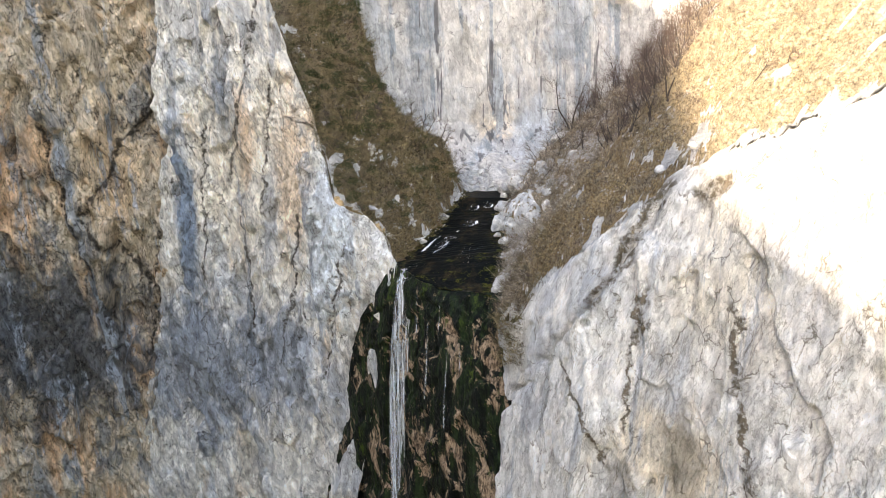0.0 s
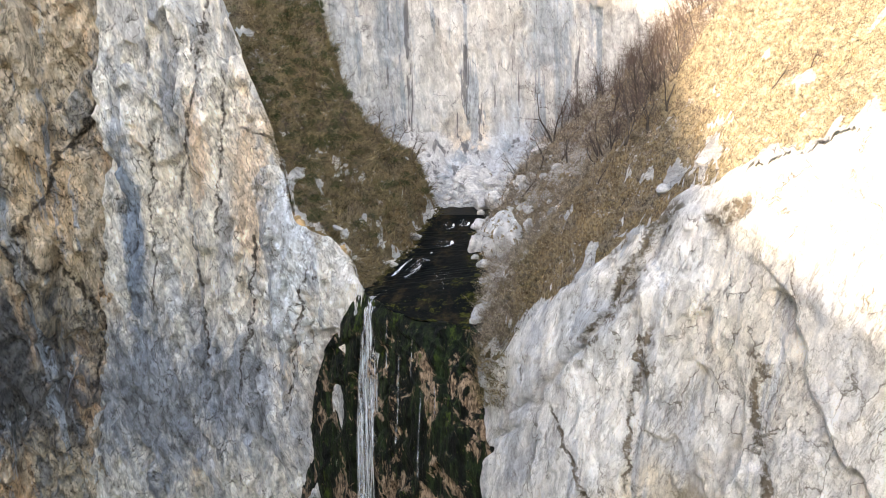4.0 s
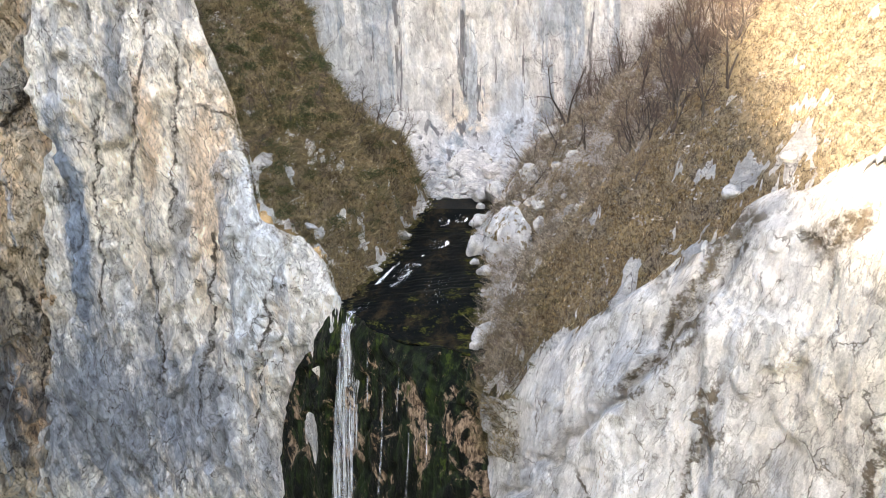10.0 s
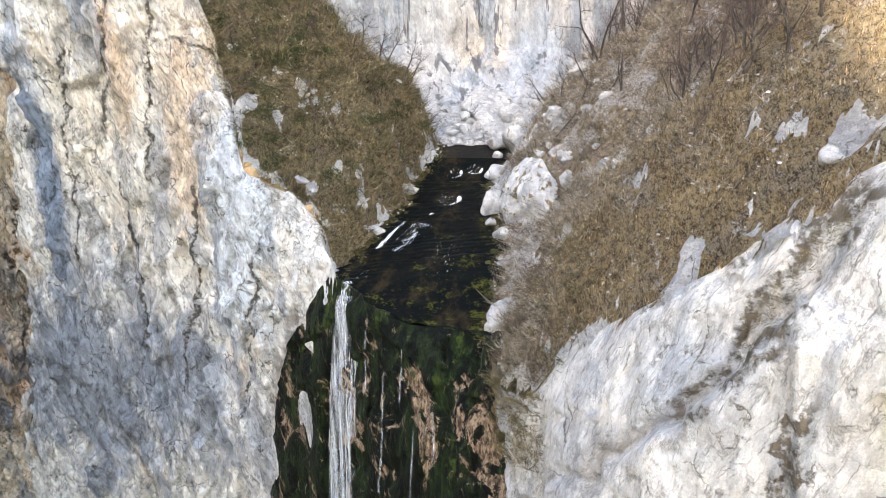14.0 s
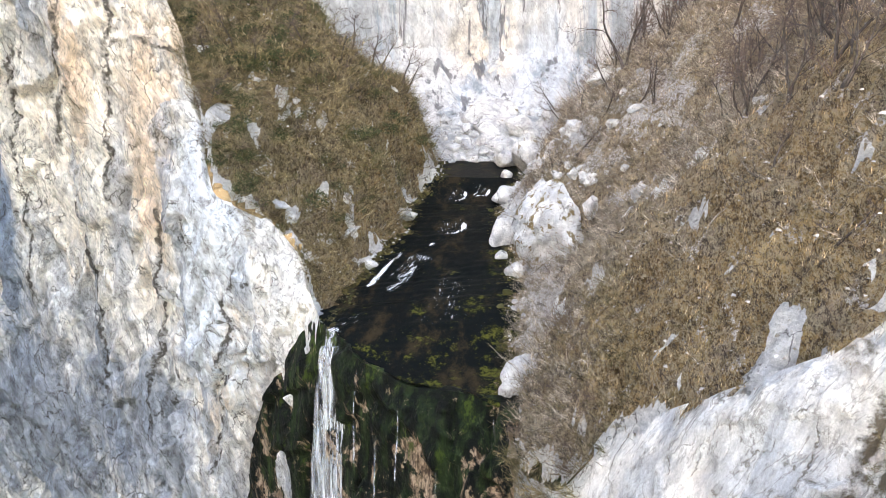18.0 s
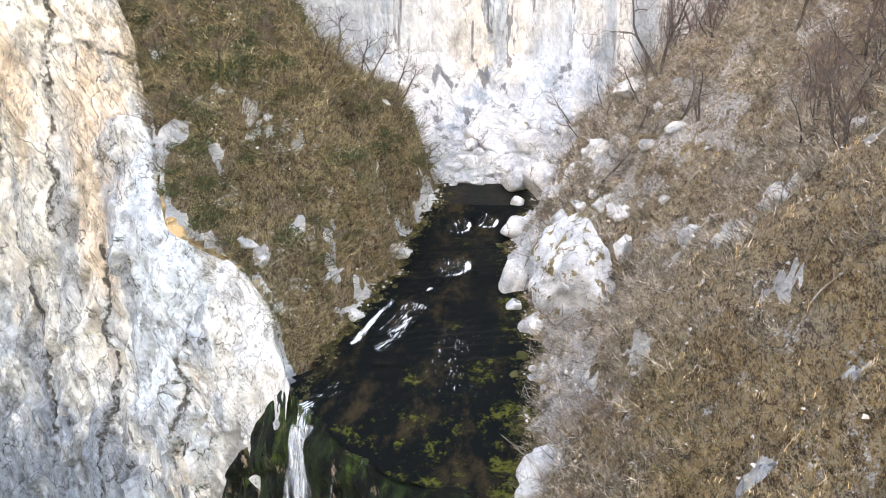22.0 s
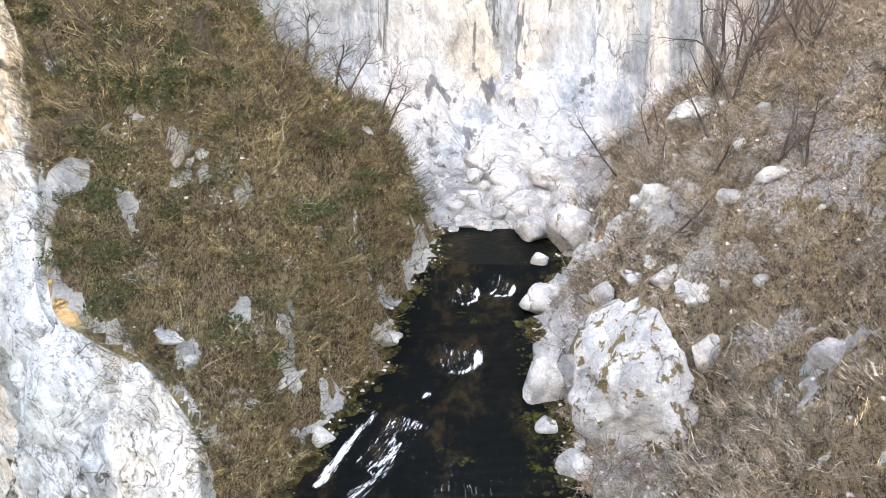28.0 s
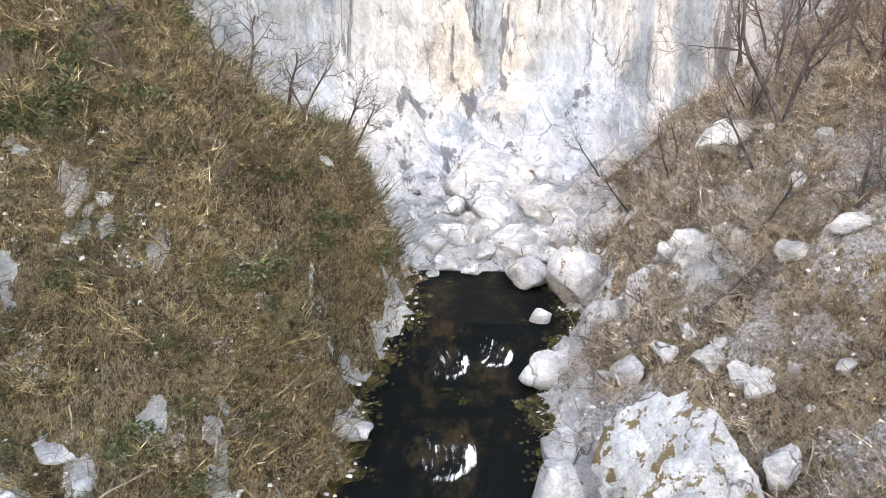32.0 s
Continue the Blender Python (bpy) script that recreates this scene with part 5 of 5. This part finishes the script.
TWIG_KINDS = [twig_kind(900 + k, 9, 5) for k in range(8)]


def undergrowth(name, at, r, lo, hi, mat, label):
    """Many small leafless bushes, too many to count."""
    vs = []
    for p in at:
        a, k = r.uniform(0, 6.28), r.uniform(lo, hi)
        rot = np.array([[math.cos(a), -math.sin(a), 0], [math.sin(a), math.cos(a), 0], [0, 0, r.uniform(0.5, 1.1)]])
        vs.append((TWIG_KINDS[r.randint(8)] @ rot.T * k + p).reshape(-1, 3))
    v = np.concatenate(vs)
    base = 4 * np.arange(len(v) // 4)[:, None, None]
    tri = (base + np.array([(0, 1, 3), (1, 2, 3), (2, 0, 3)])).reshape(-1, 3)
    me = bpy.data.meshes.new(name)
    me.vertices.add(len(v))
    me.vertices.foreach_set("co", v.astype(np.float32).ravel())
    me.loops.add(tri.size)
    me.loops.foreach_set("vertex_index", tri.astype(np.int32).ravel())
    me.polygons.add(len(tri))
    me.polygons.foreach_set("loop_start", np.arange(0, tri.size, 3, dtype=np.int32))
    me.polygons.foreach_set("loop_total", np.full(len(tri), 3, dtype=np.int32))
    me.update(calc_edges=True)
    me.materials.append(mat)
    return tagged(new(name, me), label, "undergrowth", kind="stuff")


M_UNDER = island_material("undergrowth_twigs", [(0.0, (0.10, 0.078, 0.062)), (0.4, (0.28, 0.23, 0.18)), (0.8, (0.46, 0.395, 0.315)), (1.0, (0.66, 0.58, 0.47))], clump=(0.27, 0.225, 0.15))
M_UNDER_W = island_material("spur_undergrowth_twigs", [(0.0, (0.075, 0.06, 0.036)), (0.5, (0.175, 0.13, 0.065)), (0.85, (0.33, 0.26, 0.145)), (1.0, (0.52, 0.44, 0.30))], clump=(0.09, 0.095, 0.032))
ua, ur = scatter(60000, -24, 7, 4, 40, 94, lambda x, y, z, rock, scree: (banks(x, y) > 1.2) * (1 - rock) * (0.1 + 0.8 * thicket(x, y)))
undergrowth("undergrowth_west", ua[:3500], ur, 0.45, 1.25, M_UNDER_W, "matted brown twigs and low bushes on the spur")
ub, ur = scatter(72000, 14, 46, -20, 44, 95, lambda x, y, z, rock, scree: (banks(x, y) > 0.8) * (1 - rock) * (0.12 + 0.88 * thicket(x, y)) * np.clip(0.16 + 0.84 * thorns(x, y), 0, 1) * np.clip(1.3 - 0.03 * (x - 14), 0.3, 1))
undergrowth("undergrowth_east", ub[:4600], ur, 0.5, 1.2, M_UNDER, "purple-brown twigs and low bushes on the slope")

undergrowth("tall_scrub_west", ua[3500:3850], ur, 1.1, 2.1, M_UNDER_W, "tall tangled brown scrub on the spur")
undergrowth("tall_scrub_east", ub[4600:4820], ur, 1.1, 2.0, M_UNDER, "tall tangled grey-brown scrub on the slope")
la, lr3 = scatter(3000, 13.5, 21, -19, -7, 96, lambda x, y, z, rock, scree: (banks(x, y) > -0.3) * 0.9)
undergrowth("hanging_undergrowth", la[:200], lr3, 0.5, 1.1, M_UNDER_W, "brown twigs and grass hanging over the lip of the cliff")


def ledge_spots(rows, n, seed, keep):
    """Places on the face of a cliff where plants cling."""
    p, _ = loft(rows, 120, 160)
    p = p.reshape(-1, 3)
    p = p[keep(p[:, 0], p[:, 2])]
    r = np.random.RandomState(seed)
    return p[r.permutation(len(p))[:n]], r


ea, er3 = ledge_spots(EAST_ROWS, 170, 61, lambda x, z: (x < 17.6) & (z > -10 + 0.8 * (x - 13.5)))
undergrowth("clinging_undergrowth", ea, er3, 0.5, 1.2, M_UNDER_W, "brown bushes and dead grass clinging to the cliff corner beside the fall")
wa, wr4 = ledge_spots([[(x + 0.4, y + 1.1, z + 0.9) for x, y, z in WEST_ROWS[0]], [(x + 0.3, y - 0.5, z - 2.0) for x, y, z in WEST_ROWS[0]]], 700, 63, lambda x, z: (x < -2.6) & (x > -19) & (np.sin(2.1 * x + 0.4 * z) + np.sin(0.8 * x + 1) > -0.9))
undergrowth("rim_undergrowth", wa, wr4, 0.4, 1.0, M_UNDER_W, "brown bushes and dead grass overhanging the rim of the western cliff")
gx, gr3 = ledge_spots(EAST_ROWS, 60, 62, lambda x, z: (np.abs((x - 24) * 14.2 - (z - 2.5) * 7.7) < 5) & (x > 26.5) & (x < 31.5))
undergrowth("crevice_grass", gx, gr3, 0.25, 0.5, M_UNDER_W, "tufts of dry grass in a crack of the pale cliff")


# ---- evergreen bushes and fallen branches ----
def leafy_mesh(seed):
    """A low bush of many small leaves on short stems."""
    r = np.random.RandomState(seed)
    n = 420
    d = r.normal(size=(n, 3))
    d /= np.linalg.norm(d, axis=1, keepdims=True)
    p = d * r.uniform(0.35, 1.0, n)[:, None] ** 0.6 * (0.75, 0.75, 0.5) * (1 + 0.3 * fbm(d * 2 + seed, seed, 2))[:, None] + (0, 0, 0.3)
    a, b = r.normal(size=(n, 3)), r.normal(size=(n, 3))
    a, b = a / np.linalg.norm(a, axis=1, keepdims=True) * 0.08, b / np.linalg.norm(b, axis=1, keepdims=True) * 0.045
    v = np.stack([p - a, p + b, p + a, p - b], 1).reshape(-1, 3)
    me = bpy.data.meshes.new("evergreen_bush")
    me.from_pydata(v.tolist(), [], (np.arange(n)[:, None] * 4 + np.arange(4)).tolist())
    me.materials.append(M_LEAF)
    return me


M_LEAF = island_material("evergreen_leaves", [(0.0, (0.022, 0.028, 0.012)), (0.6, (0.06, 0.075, 0.03)), (1.0, (0.14, 0.15, 0.07))], 0.7)
LEAFY = [leafy_mesh(s) for s in (3, 4, 5)]
ga, gr = scatter(1500, -23, 6, 6, 34, 97, lambda x, y, z, rock, scree: (banks(x, y) > 1.5) * (1 - rock) * (0.25 + 0.5 * (x < -6)))
for x, y, z in ga[:250]:
    ob = new("evergreen_bush", LEAFY[gr.randint(3)])
    ob.matrix_world = pose(x, y, z - 0.1, 0, 0, gr.uniform(0, 360))
    k = gr.uniform(0.6, 1.7)
    ob.scale = (k, k, k * gr.uniform(0.6, 1.0))
    tagged(ob, "dull green evergreen bush among dead grass", "shrub", "evergreen bushes")


def stick_mesh(seed):
    r = random.Random(seed)
    tb = Tubes()
    pts, radii = limb(r, Vector((-1.2, 0, 0.12)), Vector((1, 0, 0.08)), 2.4, 0.05, 7, 0.12, 0.0)
    tb.add(pts, radii, 5)
    for n in range(3):
        k = r.randint(2, 6)
        p2, r2 = limb(r, pts[k].copy(), Vector((0.8, r.gauss(0, 0.7), 0.4)), 0.7, 0.025, 3, 0.2, 0)
        tb.add(p2, r2, 4)
    return tb.mesh("fallen_branch", M_DEAD)


M_DEAD = bark_material("bleached_dead_wood", (0.24, 0.20, 0.16), (0.42, 0.37, 0.31))
STICKS = [stick_mesh(s) for s in range(4)]
ka, kr = scatter(900, -18, 32, -14, 32, 98, lambda x, y, z, rock, scree: (banks(x, y) > 1.5) * (1 - rock) * 0.5)
for x, y, z in ka[:45]:
    ob = new("fallen_branch", STICKS[kr.randint(4)])
    turn = kr.uniform(0, 360)
    dz = drop_z(x + math.cos(radians(turn)), y + math.sin(radians(turn))) - drop_z(x - math.cos(radians(turn)), y - math.sin(radians(turn)))
    ob.matrix_world = Matrix.Translation((x, y, z + 0.05)) @ Euler((0, 0, radians(turn))).to_matrix().to_4x4() @ Euler((0, -math.atan2(dz, 2.0), 0)).to_matrix().to_4x4()
    k = kr.uniform(0.5, 1.1)
    ob.scale = (k, k, k)
    tagged(ob, "bleached fallen branch lying on the slope", "branch", "fallen branches")


# ---- white water ----
def white_water(name, lo, hi, stretch, rough=0.5):
    g = Graph(name, rough, 0.3)
    g.b.inputs["Base Color"].default_value = (0.86, 0.89, 0.91, 1)
    a = g.curve(g.noise(1.0, 6, 0.7, g.mapped(stretch)), lo, hi)
    g.l.new(a, g.b.inputs["Alpha"])
    return g.mat


M_JET = white_water("falling_water", 0.40, 0.80, (4.0, 4.0, 0.16))
M_VEIL = white_water("falling_spray", 0.36, 1.05, (2.4, 2.4, 0.08))

wrand = random.Random(5)


def strand(parent, name, pts, radii, mat, sides=6):
    t = Tubes()
    t.add(pts, radii, sides)
    me = t.mesh(name, mat)
    me.polygons.foreach_set("use_smooth", np.ones(len(me.polygons), bool))
    ob = new(name, me)
    ob.parent = parent
    return ob


fall = tagged(new("waterfall"), "narrow white waterfall leaping off a dark mossy lip", "waterfall")
fall.matrix_world = pose(0, 0, 0)


def falling(x0, y0, z0, vx, vy, spread, r0, r1, depth, steps=26):
    pts, radii = [], []
    for n in range(steps + 1):
        drop = depth * (n / steps) ** 1.3
        t = math.sqrt(2 * drop / 9.8)
        w = min(1.0, drop / 20)
        pts.append(Vector((x0 + vx * min(t, 1.6) + spread[0] * w + 0.06 * math.sin(drop * 1.3 + x0 * 9), y0 + vy * min(t, 1.8) + spread[1] * w, z0 - drop)))
        radii.append(r0 + (r1 - r0) * min(1.0, drop / 22))
    return pts, radii


for n in range(18):
    k = wrand.gauss(0, 0.2)
    strand(fall, "strand", *falling(0.45 + k, -0.9 - 0.7 * k, -0.05, -0.55 - 0.35 * k + wrand.gauss(0, 0.08), -0.7 + wrand.gauss(0, 0.15), (wrand.gauss(0, 0.4), wrand.gauss(0, 0.35)), 0.04, 0.13, 72), M_JET)
for n in range(8):
    k = wrand.gauss(0, 0.14)
    strand(fall, "strand", *falling(1.9 + k, -2.25 - 0.8 * k, -0.75, -0.62 + wrand.gauss(0, 0.08), -0.35, (wrand.gauss(-0.1, 0.3), wrand.gauss(0, 0.3)), 0.035, 0.12, 70), M_JET)
for n in range(24):
    strand(fall, "veil", *falling(0.6 + wrand.gauss(0, 0.4), -1.2, -1.0, -0.45, -0.6, (wrand.gauss(0, 0.55), wrand.gauss(0, 0.5)), 0.12, 0.62, 70), M_VEIL)


def trickle(x, y, z, length, width, lean):
    t = tagged(new("trickle"), "thin white thread of water running down the wet rock", "waterfall", "trickles on the face")
    pts, radii = [], []
    for n in range(15):
        k = n / 14
        pts.append(Vector((x + lean * k * length + 0.08 * math.sin(5 * k + x), y - 0.42 * length * k - 0.5, z - length * k)))
        radii.append(width * (0.5 + 0.8 * k))
    strand(t, "thread", pts, radii, M_VEIL, 5)


for row in ((2.9, -3.9, -1.6, 6, 0.06, 0.0), (6.2, -6.4, -2.4, 5, 0.05, 0.02), (12.9, -8.2, -2.5, 9, 0.07, 0.03), (9.2, -8.4, -4.0, 7, 0.05, 0.0), (4.6, -5.6, -5.5, 10, 0.10, -0.02), (7.4, -9.5, -9.0, 9, 0.09, 0.0), (13.3, -11.0, -7.5, 8, 0.06, 0.0)):
    trickle(*row)


def water_z(x, y):
    return float(min(bed(np.array([x]), np.array([y]))[0], 7.3)) + 0.08


def foam_material():
    g = Graph("rushing_foam", 0.6, 0.2)
    a = g.n.new("ShaderNodeAttribute")
    a.attribute_name = "foam"
    along = g.n.new("ShaderNodeAttribute")
    along.attribute_name = "flow"
    fine = g.noise(1.0, 6, 0.72, g.mapped((1, 1, 1), src=along.outputs["Vector"]))
    spots = g.noise(14.0, 4, 0.7)
    s = g.math("ADD", g.math("MULTIPLY", g.math("SUBTRACT", fine, 0.5), 2.6), g.math("MULTIPLY", g.math("SUBTRACT", spots, 0.5), 0.8))
    alpha = g.curve(g.math("ADD", a.outputs["Fac"], s), 0.45, 1.0)
    g.l.new(g.math("MULTIPLY", alpha, g.curve(a.outputs["Fac"], 0.02, 0.25)), g.b.inputs["Alpha"])
    g.b.inputs["Base Color"].default_value = (0.86, 0.89, 0.91, 1)
    return g.mat


M_SPUME = foam_material()


def foam_sheet(label, cx, cy, w, l, turn, strength, lift=0.10, n=48):
    """A patch of broken white water lying on the stream. strength(u, v) gives how white it is, u across and v along the flow, both -1 to 1."""
    u, v = np.meshgrid(np.linspace(-1, 1, n), np.linspace(-1, 1, n), indexing="ij")
    a = radians(turn)
    x = cx + u * w * math.cos(a) - v * l * math.sin(a)
    y = cy + u * w * math.sin(a) + v * l * math.cos(a)
    foam = strength(u, v) * (1 - smooth_step(0.75, 0.98, np.abs(u))) * (1 - smooth_step(0.85, 1.0, np.abs(v)))
    z = np.minimum(bed(x, y), 7.3) + 0.07 + lift * np.clip(foam, 0, 1)
    me = grid_mesh("rapid", np.stack([x, y, z], -1).reshape(-1, 3), n, n)
    me.attributes.new("foam", "FLOAT", "POINT").data.foreach_set("value", foam.ravel().astype(np.float32))
    bend = 0.5 * v * v
    flow = np.stack([(u + bend * 0.5) * w * 7.0, v * l * 1.3, 0 * u + cx], -1)
    me.attributes.new("flow", "FLOAT_VECTOR", "POINT").data.foreach_set("vector", flow.ravel().astype(np.float32))
    me.materials.append(M_SPUME)
    me.polygons.foreach_set("use_smooth", np.ones(len(me.polygons), bool))
    return tagged(new("rapid", me), label, "rapid", "rapids")


def curl(u, v):
    r, a = np.hypot(u, v), np.arctan2(v, u)
    side = 1.3 * np.exp(-((u - 0.62 + 0.25 * v * v) / 0.16) ** 2) * np.exp(-((v + 0.05) / 0.42) ** 2)
    foot = 0.8 * np.exp(-((r - 0.66) / 0.15) ** 2) * (a < 0) * (0.35 + 0.65 * smooth_step(-0.7, 0.6, u))
    threads = 0.34 * smooth_step(-0.75, -0.35, v) * (1 - smooth_step(0.3, 0.95, v)) * (1 - smooth_step(0.55, 0.85, np.abs(u)))
    return np.maximum.reduce([side, foot, threads])


foam_sheet("curling white wave under a small step in the stream", 9.0, 14.2, 1.85, 1.95, 0, curl, 0.12)
foam_sheet("small white cascade below the upper pool", 9.3, 20.4, 1.3, 1.2, 8, curl, 0.08)
foam_sheet("small white cascade below the upper pool", 11.6, 21.0, 1.4, 1.1, -20, curl, 0.08)
foam_sheet("white chute of water along the bank above the fall", 3.5, 8.1, 0.55, 2.9, -27, lambda u, v: np.exp(-(u / 0.6) ** 2) * (0.78 - 0.32 * v), 0.10, 60)
foam_sheet("fan of thin white threads sliding over dark bedrock", 5.3, 7.3, 1.3, 3.0, -31, lambda u, v: (0.52 + 0.10 * np.sin(6 * u)) * np.exp(-(u / 0.9) ** 2), 0.03, 60)
foam_sheet("small patch of white foam over a ledge", 7.4, 11.3, 0.5, 0.5, -20, lambda u, v: 0.95 * np.exp(-(u * u + v * v) / 0.3), 0.05, 24)
foam_sheet("white threads gathering towards the lip of the fall", 1.4, 0.5, 1.0, 1.8, -40, lambda u, v: (0.42 - 0.22 * v) * np.exp(-(u / 0.8) ** 2), 0.02)
foam_sheet("pale ripples and drifting specks on the dark stream", 9.6, 3.0, 3.6, 5.0, 0, lambda u, v: 0.30 * np.exp(-(u * u + v * v) / 0.8), 0.0)


# ---- moss at the water's edge ----
def moss_clumps(n, seed):
    r = np.random.RandomState(seed)
    y = r.uniform(-8, 30, n)
    side = r.uniform(size=n) < 0.45
    x = np.where(side, west_bank(y) + r.normal(-0.05, 0.2, n), east_bank(y) - r.normal(-0.05, 0.3, n))
    ok = inside(x, y, EDGE)
    x, y = x[ok], y[ok]
    return np.stack([x, y, np.maximum(bed(x, y) + 0.03, rough_ground(x, y))], 1), r


def moss(name, at, r, label):
    base = np.array([(math.cos(a) * c, math.sin(a) * c, h) for c, h in ((1.0, 0.0), (0.7, 0.4)) for a in np.linspace(0, 6.28, 7)[:-1]] + [(0, 0, 0.55)])
    faces = [(k, (k + 1) % 6, 6 + (k + 1) % 6, 6 + k) for k in range(6)] + [(6 + k, 6 + (k + 1) % 6, 12) for k in range(6)]
    vs, fs = [], []
    for i, p in enumerate(at):
        s = 0.06 * math.exp(r.normal(0, 0.55))
        v = base * (1 + 0.3 * r.uniform(-1, 1, base.shape)) * (s, s, s * 1.1) + p - (0, 0, 0.03)
        vs.append(v)
        fs += [tuple(k + 13 * i for k in f) for f in faces]
    return merged(name, np.concatenate(vs).tolist(), fs, island_material(name + "_green", [(0.0, (0.012, 0.011, 0.006)), (0.55, (0.035, 0.03, 0.013)), (0.85, (0.045, 0.05, 0.013)), (1.0, (0.12, 0.095, 0.055))]), label, "moss", True)


ma, mr = moss_clumps(4200, 41)
moss("bank_moss", ma, mr, "wet green and brown moss along the stream")
